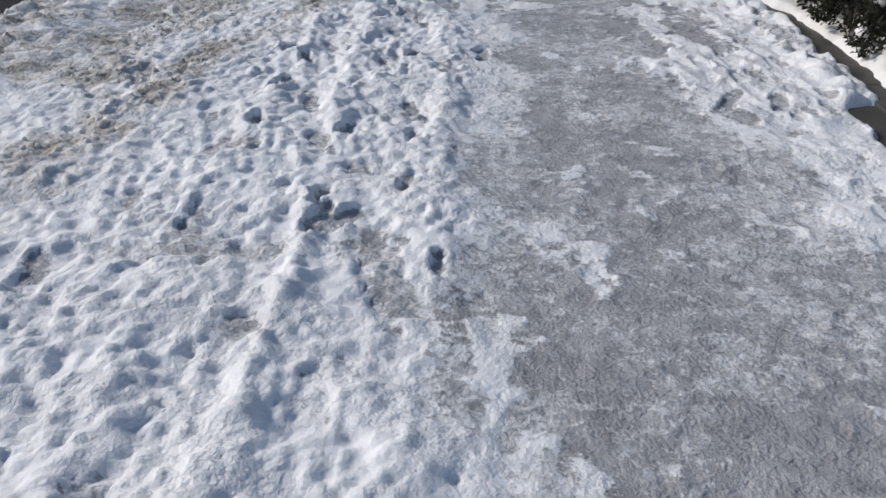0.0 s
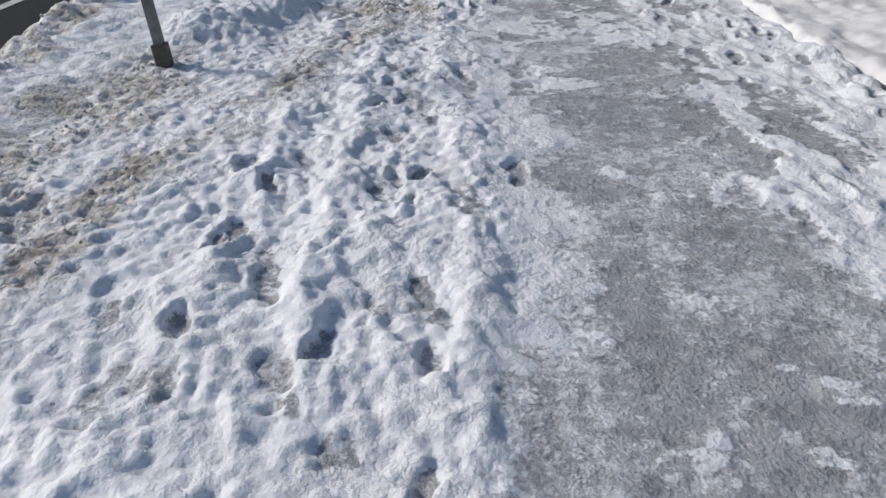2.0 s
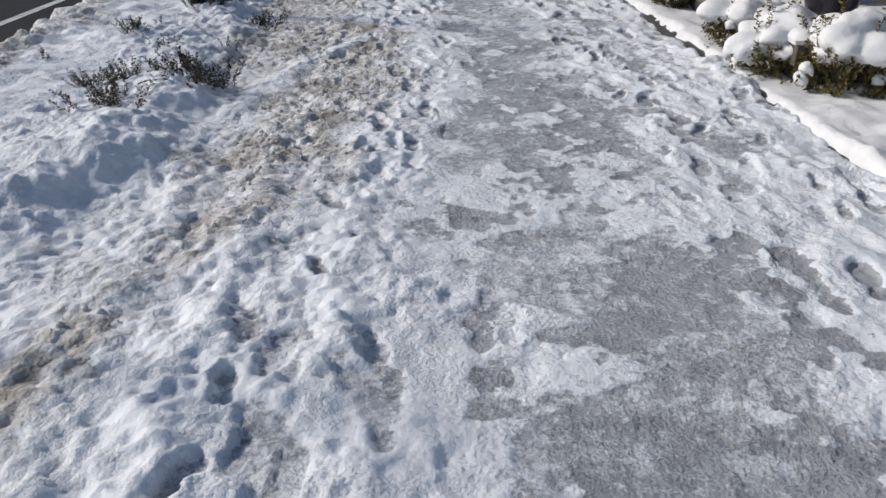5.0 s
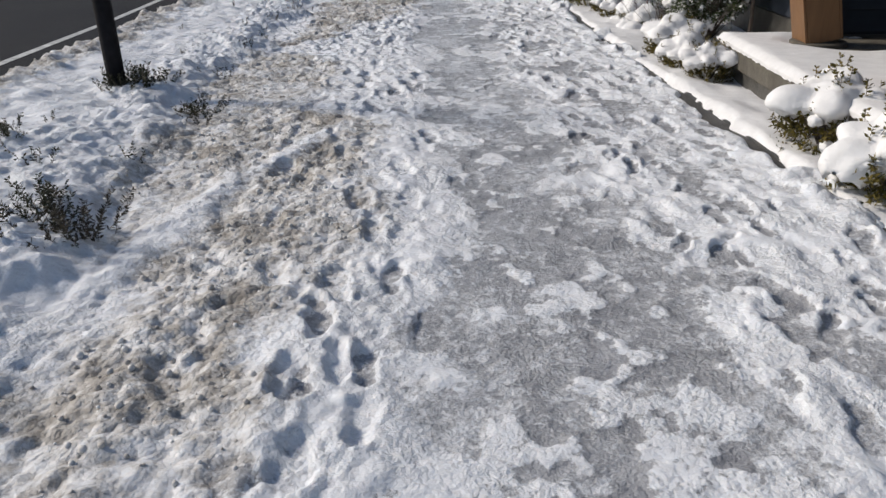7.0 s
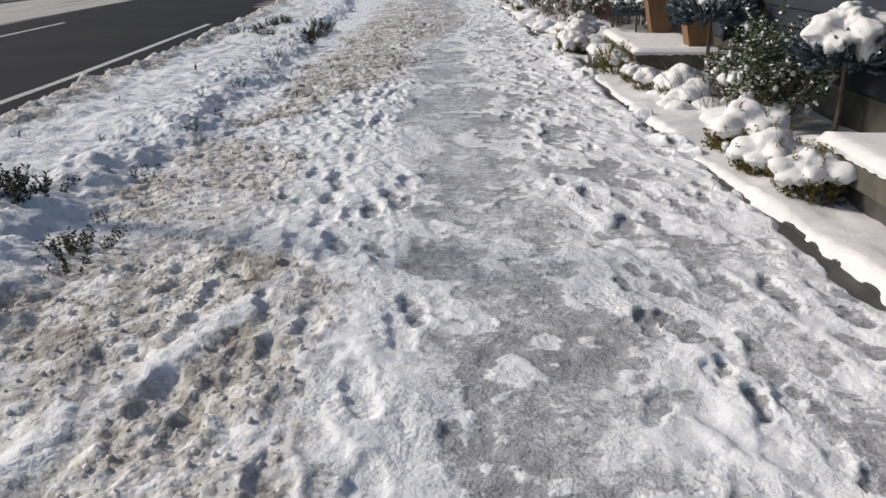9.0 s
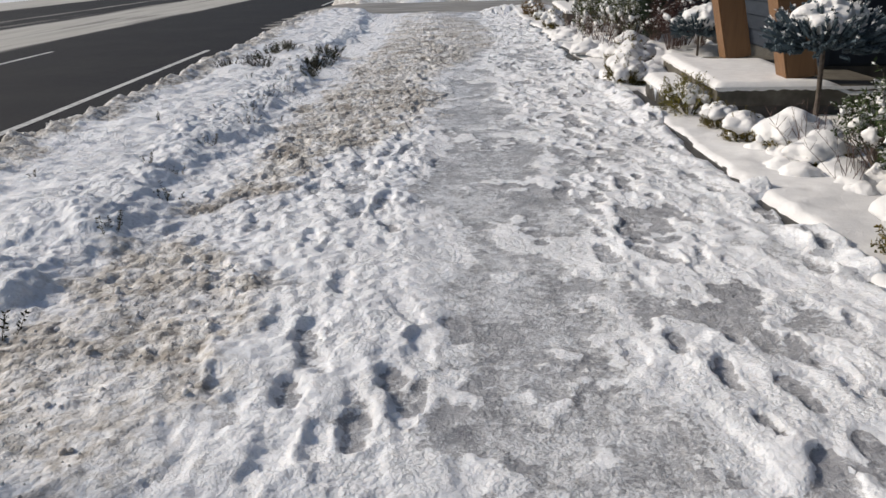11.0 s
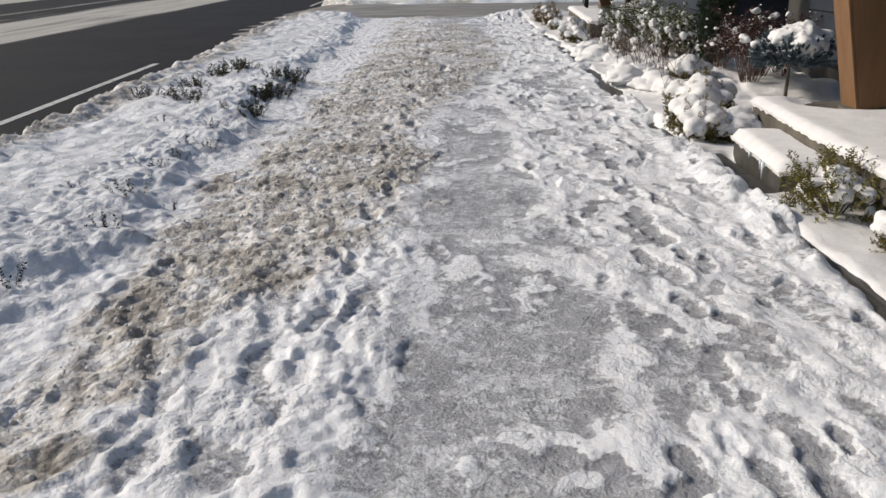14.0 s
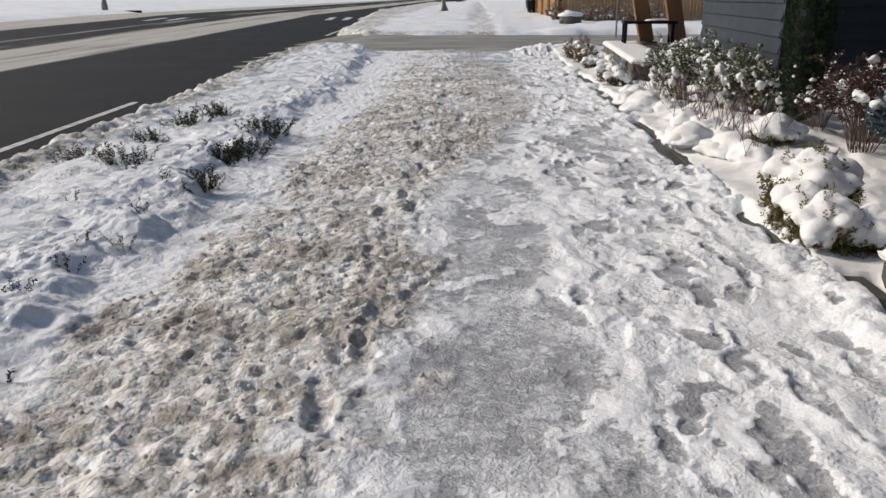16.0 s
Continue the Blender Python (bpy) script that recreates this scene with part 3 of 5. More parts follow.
    r2 = np.interp(Y, [15.2, 15.8, 16.8, 17.6, 18.2, 19.6, 21.5, 22.4, 24.5, 27, 31, 33, 36], [-2.0, -1.25, -1.02, -0.6, -0.22, -0.12, 0.0, 0.1, 0.62, 1.0, 1.15, 0.7, 0.3])
    grit = smoothstep(-0.24, 0.26, np.minimum(X - l1, r1 - X) + 1.2 * jitter) * np.interp(Y, [0, 5, 7, 9, 12, 14], [0.6, 0.8, 0.95, 0.8, 0.95, 0.8])
    grit = np.maximum(grit, smoothstep(-0.2, 0.3, np.minimum(X - l2, r2 - X) + 1.2 * jitter) * np.interp(Y, [16, 20, 24, 30, 35], [1.0, 1.0, 0.82, 0.7, 0.45]))
    clean = np.exp(-((X - np.interp(Y, [9.1, 10.3, 11.8], [-1.42, -1.12, -0.58]) - 0.25 * jitter) / 0.11) ** 2) * smoothstep(8.8, 9.3, Y) * smoothstep(12.2, 11.7, Y)
    grit = grit * (1 - 0.9 * clean)
    h = h + 0.035 * clean
    grit *= (0.55 + 0.6 * smoothstep(-0.5, 0.35, n(0.5, 31) + 0.5 * n(0.2, 32))) * np.interp(Y, [15, 16.5, 20, 22], [1, 1.25, 1.25, 1])
    crumble = domes(X + 0.02 * n(0.1, 33), Y, 0.11, 3) * 0.026 + domes(X, Y + 0.015 * n(0.07, 34), 0.066, 5) * 0.020 + domes(X, Y, 0.045, 6) * 0.006 + 0.010 * n(0.2, 35)
    h = h + np.clip(grit, 0, 1) * (crumble - 0.45 * h)
    # the planted verge: a soft bank, then a dirty rim falling to the road
    xb, xe = bank_foot(Y) + 1.0 * jitter, verge_edge(Y) + 0.5 * jitter
    bank = smoothstep(0.0, 0.5, xb - X)
    young = smoothstep(6.4, 8.2, Y)
    top = 0.05 + 0.09 * young + 0.026 * n(0.7, 41) + (0.016 + 0.014 * young) * n(0.3, 42) + 0.018 * n(0.14, 43) + 0.010 * n(0.06, 44)
    top = top + (0.026 * np.abs(n(0.11, 46)) + 0.026 * np.abs(n(0.06, 47)) + 0.015 * np.abs(n(0.036, 48))) * (1 - 0.3 * young)
    h = h * (1 - bank) + (h * 0.3 + top) * bank
    for mx, my, mr, mh in ((-1.78, 8.35, 0.38, 0.06), (-1.72, 8.72, 0.28, 0.05), (-2.25, 7.55, 0.3, 0.07), (-3.0, 5.1, 0.4, 0.05),
                           (-1.95, 9.6, 0.35, 0.06), (-2.5, 10.8, 0.5, 0.06), (-2.2, 15.2, 0.5, 0.05), (-2.6, 18.0, 0.6, 0.06),
                           (-2.4, 22.4, 0.8, 0.06), (1.75, 35.3, 0.6, 0.16), (-3.2, 35.2, 0.9, 0.14), (-0.2, 35.6, 0.6, 0.05)):
        h = h + mh * np.exp(-(((X - mx) ** 2 + (Y - my) ** 2) / mr ** 2) ** 1.3) * (1 + 0.25 * n(0.15, 45))
    rim = smoothstep(0.95, 0.35, X - xe) * smoothstep(-2.7, -3.2, X)
    lumps = np.abs(n(0.16, 51)) * 0.04 + domes(X, Y, 0.13, 7) * 0.05 + domes(X, Y, 0.08, 8) * 0.02
    h = h + rim * (lumps - 0.02)
    verge_grit = 0.62 * smoothstep(-0.2, 0.3, rim - 0.35 + 0.9 * jitter + 0.2 * n(0.3, 54))
    verge_grit = np.maximum(verge_grit, 0.6 * (1 - young) * smoothstep(-0.6, 0.5, n(0.7, 55) + 0.6 * n(0.22, 56)) * smoothstep(-1.6, -2.2, X + 0.5 * jitter))
    grit = np.clip(np.maximum(grit * (1 - bank * 0.75), verge_grit), 0, 1)
    ice_cover = ice_cover * (1 - bank)
    return X, Y, base, h, ice_cover, grit, jitter, xe


# where the clearest shoe prints lie: on the thin crust beside the bed, and deep ones on the verge side
CRUST_PRINTS = [(1.38, 4.12), (1.67, 4.14), (1.24, 5.29), (1.20, 3.11), (1.16, 5.13), (1.46, 9.03), (1.38, 7.09), (1.35, 8.19), (1.47, 7.95), (0.98, 6.66),
                (1.60, 6.93), (1.50, 10.18), (1.48, 11.63), (1.35, 9.39), (1.04, 8.69), (1.17, 11.32), (1.42, 10.99), (1.28, 12.58), (1.29, 13.59), (1.40, 18.09),
                (0.96, 15.95), (1.35, 15.87), (1.47, 15.24), (0.95, 15.12), (1.24, 14.46), (1.19, 14.78), (0.97, 14.53), (0.96, 17.88), (1.24, 17.79), (1.32, 17.58),
                (1.46, 16.96), (1.30, 17.17), (1.24, 16.61), (1.38, 18.61), (1.31, 19.30), (1.48, 19.85), (1.49, 20.44), (1.09, 18.64), (1.93, 19.26), (1.51, 22.18)]
DEEP_PRINTS = [(-1.19, 4.28), (-1.14, 3.72), (-1.41, 3.81), (-0.66, 3.63), (-1.27, 5.02), (-0.35, 3.92), (-0.30, 3.01), (-0.53, 2.67), (-0.38, 2.52), (-0.12, 2.36),
               (-1.27, 3.42), (-1.45, 2.83), (-0.65, 2.85), (-0.31, 3.56), (-0.54, 4.90), (-0.43, 4.95), (-1.26, 5.05), (-1.11, 4.83), (-1.01, 5.15), (-1.14, 4.36),
               (-0.60, 4.73), (-0.46, 4.64), (-0.60, 5.46), (-0.74, 5.95), (-0.52, 7.10), (-0.27, 6.54), (-0.20, 6.33), (-0.71, 6.33), (-0.60, 6.05), (-0.45, 5.96)]


def shoes(Z, ice, xs, ys):
    rng = random.Random(11)
    zones = ((0.95, 2.15, 0.6, 36, 620, 0.62, 0.006), (-1.25, 0.0, 0.6, 8.2, 14, 0.5, 0.030), (-2.2, -1.2, 0.8, 5.0, 12, 0.6, 0.022),
             (-1.6, -0.2, 13.6, 18.0, 34, 0.4, 0.018), (-0.5, 0.0, 8, 34, 90, 0.5, 0.006), (0.0, 1.0, 0.6, 30, 160, 0.5, 0.002),
             (-0.9, -0.3, 8, 13.5, 24, 0.3, 0.01))
    for x0, x1, y0, y1, count, wet, floor in zones:
        for _ in range(count):
            x, y = rng.uniform(x0, x1), rng.uniform(y0, y1)
            big = rng.uniform(0.24, 0.31) * (rng.uniform(0.6, 1.0) if x > 0.95 else 1.0)
            turn = rng.gauss(0, 0.22) + (math.pi if rng.random() < 0.45 else 0) + (0.12 if x < 0 else 0)
            f = 0.018 * x + float(rise(y)) + floor + rng.uniform(0, 0.010)
            stamp(Z, ice, xs, ys, x, y, turn, big, big * 0.40, f, rng.uniform(0.002, 0.006) * (0.4 if 0 < x < 1 else 1), wet * rng.uniform(0.2, 1.5))
    for places, floor, wet, size in ((CRUST_PRINTS, 0.005, 1.0, 0.29), (DEEP_PRINTS, 0.028, 0.68, 0.21)):
        for x, y in places:
            big = size * rng.uniform(0.85, 1.1)
            f = 0.018 * x + float(rise(y)) + floor
            stamp(Z, ice, xs, ys, x, y, rng.gauss(0.1, 0.25) + (math.pi if rng.random() < 0.4 else 0), big, big * 0.42, f, 0.004, wet * rng.uniform(0.8, 1.1))
    for _ in range(300):
        x, y = rng.uniform(-2.3, 2.1), rng.uniform(0.6, 30)
        if 0.05 < x < 0.95 or (y > 15.5 and x < 0.05):
            continue
        hole(Z, xs, ys, x, y, rng.uniform(0.012, 0.03), rng.uniform(0.008, 0.022) * (0.5 if x > 0.9 else 1))


def graded(start, end, first, last, fine_until):
    out, v = [], start
    while v < end:
        out.append(v)
        v += first if v < fine_until else first + (last - first) * (v - fine_until) / (end - fine_until)
    return np.array(out)


sx = np.concatenate([np.arange(-5.9, -2.5, 0.042), np.arange(-2.5, 2.3, 0.0150)])
sy = np.concatenate([np.arange(-4.0, 0.7, 0.12), graded(0.7, 36.9, 0.0150, 0.075, 21.0)])
X, Y, base, h, ice, grit, jitter, xe = snow_fields(sx, sy)
Z = base + h
shoes(Z, ice, sx, sy)
Z = np.maximum(Z, base + 0.003)
# worn away along the edging, sloped down to the road and to the drive
bare = smoothstep(2.09, 2.19, X + 0.10 * smoothstep(7.5, 6.0, Y) + 0.35 * jitter + 0.04 * lattice(X, Y, 0.9, 61))
free = np.interp(Y, [0, 17.9, 18.3, 20.5, 20.7, 21.4, 21.6, 22.7, 22.8, 23.3, 23.6, 36], [1, 1, 0, 0, 1, 1, 0, 0, 1, 1, 0.95, 0.9])
free = free * smoothstep(-0.75, -0.35, lattice(X * 0.3, Y, 1.1, 68) + 0.5 * lattice(X, Y, 0.3, 69))
Z = Z - bare * free * 0.075 - 0.12 * smoothstep(2.235, 2.30, X)
Z = Z + (1 - free) * smoothstep(1.95, 2.1, X) * (0.05 * domes(X, Y, 0.24, 9) + 0.03 * domes(X, Y, 0.13, 4))
Z = Z - smoothstep(0.38, -0.12, X - xe) ** 1.2 * 0.52
end = smoothstep(36.0, 36.55, Y + 1.5 * jitter - 0.25 * smoothstep(-2, -4, X))
Z = Z - end * 0.35
SNOW_SHEET = sheet("snow_cover", sx, sy, Z, TRODDEN, "trodden snow, grey ice and brown slush over walk and verge", "snow", {"ice": ice, "grit": grit})
COVER = (sx, sy, Z)

# beyond the drive
fx, fy = np.arange(-6.2, 13.0, 0.12), np.concatenate([np.arange(42.6, 75, 0.14), np.arange(75, 140, 1.0)])
FX, FY = np.meshgrid(fx, fy)
fj = 0.3 * lattice(FX, FY, 1.4, 71) + 0.15 * lattice(FX, FY, 0.5, 72)
fz = rise(FY) + 0.06 + 0.05 * lattice(FX, FY, 0.7, 73) + 0.03 * np.abs(lattice(FX, FY, 0.25, 74))
fz += 0.1 * np.exp(-((FY - 44.2) / 0.8) ** 2) * smoothstep(2.2, 3.2, FX)
fz -= 0.3 * smoothstep(43.9, 43.1, FY + fj) + 0.5 * smoothstep(-4.6, -5.3, FX + fj - np.interp(FY, [43, 47, 140], [1.5, 0.0, -6.0]))
walked = smoothstep(0.2, 0.6, np.minimum(FX + 0.4, 1.5 - FX) + fj)
fz -= 0.05 * walked
fg = 0.45 * walked + 0.6 * smoothstep(-3.2, -4.0, FX + fj) + 0.5 * np.exp(-((FY - 43.9) / 0.35) ** 2) * smoothstep(1.5, 0.5, FX)
sheet("snow_cover_beyond", fx, fy, fz, TRODDEN, "snow with a trodden path beyond the driveway", "snow", {"ice": 0.35 * walked, "grit": np.clip(fg, 0, 1)})

# ---- the snow in the planting bed ----
bx = np.concatenate([np.arange(2.08, 3.5, 0.029), np.arange(3.5, 5.7, 0.06)])
by = np.concatenate([np.arange(-3, 0.9, 0.15), graded(0.9, 36.9, 0.031, 0.07, 23.0)])
BX, BY = np.meshgrid(bx, by)
bj = 0.022 * lattice(BX, BY, 0.5, 81) + 0.02 * lattice(BX, BY, 0.16, 82) + 0.02 * lattice(BX, BY, 1.7, 83) + 0.015 * lattice(BX, BY, 0.08, 80)
lip = np.interp(BY, [0, 4.2, 4.8, 6.2, 7, 10, 11.2, 12.5, 13.5, 17, 22, 25, 29, 30.5, 36], [2.16, 2.36, 2.44, 2.42, 2.17, 2.18, 2.205, 2.21, 2.19, 2.21, 2.195, 2.235, 2.255, 2.18, 2.10])
bz = rise(BY) + 0.078 + 0.03 * lattice(BX, BY, 0.7, 84) + 0.018 * lattice(BX, BY, 0.3, 85) + 0.008 * lattice(BX, BY, 0.12, 86)
bz += 0.012 * smoothstep(0.35, 0.1, BX - lip) * (0.6 + lattice(BX, BY, 0.4, 87)) + 0.18 * np.exp(-(((BX - 2.5) / 0.7) ** 2 + ((BY - 35.4) / 0.9) ** 2))
bz += (0.05 * np.abs(lattice(BX, BY, 0.26, 88)) + 0.03 * np.abs(lattice(BX, BY, 0.12, 89))) * smoothstep(21, 22.5, BY) * smoothstep(2.4, 2.6, BX)
bz += (0.034 * np.abs(lattice(BX, BY, 0.2, 90)) + 0.02 * np.abs(lattice(BX, BY, 0.1, 91))) * smoothstep(9.6, 8.8, BY)
bz += (0.13 + 0.05 * lattice(BX, BY, 0.45, 92)) * smoothstep(21.6, 22.6, BY) * smoothstep(28.6, 27.6, BY) * smoothstep(2.5, 3.1, BX)
bz += 0.08 * smoothstep(9.0, 8.0, BY) * smoothstep(2.5, 3.0, BX)
bz -= 0.22 * smoothstep(0.10, -0.05, BX - lip + 0.06 + bj) + 0.3 * smoothstep(36.1, 36.6, BY)
bz -= 0.26 * smoothstep(2.54, 2.46, BX + 0.3 * bj) * smoothstep(18.85, 19.0, BY + bj) * smoothstep(20.15, 20.0, BY + bj)
sheet("bed_snow", bx, by, bz, SNOW, "clean unbroken snow lying on the planting bed", "snow")
BED = (bx, by, bz)


def height(x, y):
    """The top of the snow at a place in the plan."""
    xs, ys, z = BED if x > 2.34 else COVER
    i, j = min(int(np.searchsorted(xs, x)), len(xs) - 1), min(int(np.searchsorted(ys, y)), len(ys) - 1)
    return float(z[j, i])


# ---- the house along the bed ----
HOUSE_TURN = -4.0       # its walls run a little off the line of the walk


def house_frame(x, y, z=0.0):
    """A pose at a place in the plan, turned as the house is."""
    return pose(x, y, z, 0, 0, HOUSE_TURN)


def siding_board(length):
    """One lapped board along x, its face to -y, thicker at the foot."""
    s = Shape()
    prof = [(0.0, 0.0), (-0.030, 0.002), (-0.033, 0.008), (-0.010, 0.192), (0.0, 0.192)]
    k = len(prof)
    s.add([(0, y, z) for y, z in prof] + [(length, y, z) for y, z in prof],
          [tuple(range(k)), tuple(range(k, 2 * k))[::-1]] + [(i, k + i, k + (i + 1) % k, (i + 1) % k) for i in range(k)])
    me = bpy.data.meshes.new("siding_board")
    me.from_pydata(s.v, [], s.f)
    me.materials.append(SIDING)
    return me


HOUSE = thing("townhouse", "slate-blue boarded house with timber porch posts along the bed", "house")


def house_wall(x0, y0, x1, y1, z0=0.42, top=4.4, depth=0.25, boards=True, mat=SIDING):
    """A wall from one corner to the next, seen from its right side going on; its foot is concrete, its boards are lapped."""
    length = math.hypot(x1 - x0, y1 - y0)
    turn = math.atan2(y1 - y0, x1 - x0)
    g = float(rise((y0 + y1) / 2))
    m = Matrix.Translation((x0, y0, g)) @ Matrix.Rotation(turn, 4, "Z")
    s = Shape()
    s.box(0, length, 0.0, depth, z0 - 0.02, top)
    wall = s.object("wall", mat, HOUSE)
    wall.matrix_basis = m
    s = Shape()
    s.box(0, length, -0.012, depth, -0.3, z0 - 0.02, 0.006)
    s.object("foundation", WET_CONCRETE, HOUSE, "damp concrete foundation").matrix_basis = m
    if boards:
        me = siding_board(length)
        for k in range(int((top - z0) / 0.188)):
            b = new("siding_board", me)
            b.parent = wall
            b.matrix_basis = Matrix.Translation((0, 0.0, z0 + 0.188 * k))
    return wall


# faces run from far to near for walls along the walk, and from street to house for returns
house_wall(4.35, 13.2, 4.02, 7.2)                        # behind the first porch
house_wall(3.66, 13.2, 5.6, 13.06)                       # return beyond it
house_wall(3.97, 17.45, 3.66, 13.2)                      # first bay
house_wall(5.4, 19.3, 5.2, 17.4, boards=False, mat=DARK_TRIM)
house_wall(4.22, 19.3, 5.6, 19.2)                        # return behind the second porch
house_wall(4.49, 23.5, 4.22, 19.3)                       # second bay
house_wall(4.56, 24.3, 4.49, 23.5, boards=False, mat=TAUPE)
house_wall(5.3, 25.3, 5.2, 24.2)
house_wall(3.78, 25.3, 5.8, 25.16)                       # return
house_wall(4.08, 29.6, 3.78, 25.3)                       # third bay
house_wall(6.0, 35.6, 5.75, 29.6)                        # behind the third porch
house_wall(9.5, 35.4, 6.0, 35.6, boards=False)
for x0, y0 in ((3.64, 13.19), (4.20, 19.29), (3.76, 25.29), (4.09, 29.55)):
    s = Shape()
    s.box(0, 0.09, -0.03, 0.09, float(rise(y0)) + 0.4, 4.4, 0.004)
    s.object("corner_board", SIDING, HOUSE).matrix_basis = house_frame(x0, y0)
s = Shape()
s.box(0.0, 7.5, -4.2, 25.5, 4.4, 4.62, 0.02)
s.object("roof", DARK_TRIM, HOUSE, "dark flat roof edge").matrix_basis = house_frame(3.0, 11.0)
s = Shape()
s.box(0.0, 7.4, -4.1, 25.4, 4.624, 4.78, 0.05)
s.object("roof_snow", SNOW, HOUSE, "snow on the roof").matrix_basis = house_frame(3.05, 11.0)


def slab_snow(name, w, d, thick, lift, seed, parent, bare=None):
    """Snow on a slab: a softly rounded lid with an uneven hanging rim."""
    nx, ny = int(w / 0.04), int(d / 0.04)
    xs, ys = np.linspace(-0.03, w, nx), np.linspace(-0.03, d + 0.03, ny)
    X, Y = np.meshgrid(xs, ys)
    e = np.minimum(np.minimum(X + 0.03, 9), np.minimum(Y + 0.03, d + 0.03 - Y))
    n = lattice(X, Y, 0.35, seed) * 0.006 + lattice(X, Y, 0.12, seed + 1) * 0.004
    z = lift + thick * np.sqrt(np.clip(1 - (1 - np.clip(e / 0.09, 0, 1)) ** 2, 0, 1)) + n
    if bare:
        hollow = np.clip(smoothstep(bare[0] + 0.35, bare[0], np.hypot((X - bare[1]) * 0.9, Y - bare[2]) + 0.1 * lattice(X, Y, 0.3, seed + 2)) + smoothstep(bare[3] - 0.12, bare[3] + 0.12, X + 0.12 * lattice(X, Y, 0.5, seed + 3)), 0, 1)
        z = z - hollow * (thick + 0.03)
    co = np.stack([X, Y, z], -1).reshape(-1, 3)
    idx = np.arange(nx * ny).reshape(ny, nx)
    q = np.stack([idx[:-1, :-1], idx[:-1, 1:], idx[1:, 1:], idx[1:, :-1]], -1).reshape(-1, 4)
    s = Shape()
    s.add(co.tolist(), q.tolist())
    # the rim that hangs over the edge
    rng = random.Random(seed)
    ring = [(float(x), -0.03) for x in xs[::-1]] + [(-0.03, float(y)) for y in ys]
    k0 = len(s.v)
    for x, y in ring:
        s.v.append((x, y, lift + 0.004))
        s.v.append((x + (0.01 if x < 0 else 0), y + (0.01 if y < 0 else 0), lift - 0.02 - rng.random() * 0.018))
    for i in range(len(ring) - 1):
        s.f.append((k0 + 2 * i, k0 + 2 * i + 1, k0 + 2 * i + 3, k0 + 2 * i + 2))
    return s.object(name, SNOW, parent, "clean snow lid", smooth=True)


def porch(x, y, w, d, seed, bare, label):
    """A raised concrete porch slab; its street corner nearest the walk's start is at x, y."""
    p = thing("porch_slab", label, "porch", "porches", house_frame(x, y, float(rise(y + d / 2))))
    s = Shape()
    s.box(0, w, 0, d, 0.19, 0.37, 0.012)
    s.object("slab", CONCRETE, p)
    # recessed plinth: its dark damp colour also carries the shade under the slab
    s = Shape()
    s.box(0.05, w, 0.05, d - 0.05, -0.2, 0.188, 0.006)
    s.object("plinth", WET_CONCRETE, p, "damp concrete plinth, its dark tone also holding the shade under the slab")
    slab_snow("snow_lid", w, d, 0.052, 0.372, seed, p, bare)
    return p


porch(2.46, 9.72, 1.9, 3.62, 3, (0.22, 0.95, 3.1, 1.2), "concrete porch slab under snow, bare beside the house")
porch(2.71, 18.12, 1.7, 2.68, 5, (0.20, 0.80, 2.42, 1.05), "concrete porch slab under snow with two posts")
porch(2.82, 28.9, 2.6, 5.4, 8, (0.25, 1.9, 3.0, 0.75), "far concrete porch slab under snow with a bench")

STEP = thing("porch_step", "low concrete step under thick snow beside the porch", "step", "", house_frame(2.44, 18.98))
s = Shape()
s.box(0, 0.3, 0, 1.15, -0.15, 0.195, 0.01)
s.object("tread", WET_CONCRETE, STEP)
slab_snow("snow_lid", 0.32, 1.15, 0.075, 0.197, 12, STEP)
for k, (yy, ln) in enumerate(((0.28, 0.13), (0.34, 0.07), (0.6, 0.05))):
    s = Shape()
    s.tube([(-0.035, yy, 0.195), (-0.036, yy + 0.003, 0.195 - ln * 0.5), (-0.036, yy, 0.195 - ln)], 0.016, 0.002, 7)
    s.object("icicle", ICE, STEP, "small clear icicle", smooth=True)


def timber_post(x, y, top=4.35, lean=13.0, size=0.30):
    """A leaning square post clad in timber on a round steel shoe."""
    g = float(rise(y))
    p = thing("porch_post", "leaning square post clad in brown timber on the porch slab", "post", "porch posts", house_frame(x, y, g + 0.372))
    length = (top - 0.45 - g) / math.cos(radians(lean))
    m = Matrix.Rotation(radians(-lean), 4, "Y")
    h = size / 2
    for name, box in (("face_board", (-h, -h + 0.022, -h, h)), ("face_board", (h - 0.022, h, -h, h)),
                      ("face_board", (-h + 0.024, h - 0.024, -h - 0.002, -h + 0.02)), ("face_board", (-h + 0.024, h - 0.024, h - 0.02, h + 0.002))):
        s = Shape()
        s.box(box[0], box[1], box[2], box[3], 0.045, length, 0.004, m)
        s.object(name, WOOD, p)
    s = Shape()
    s.box(-h + 0.03, h - 0.03, -h + 0.03, h - 0.03, 0.02, length, 0.0, m)
    s.object("core", BARK, p, "dark timber core")
    s = Shape()
    s.lathe([(0.225, 0.0), (0.225, 0.028), (0.215, 0.036), (0.14, 0.04)], 28)
    s.object("shoe", CONCRETE, p, "round grey base plate")
    return p


for x, y in ((3.36, 12.85), (3.30, 11.05), (3.62, 20.22), (3.60, 18.42), (4.05, 33.75), (4.62, 33.2)):
    timber_post(x, y)

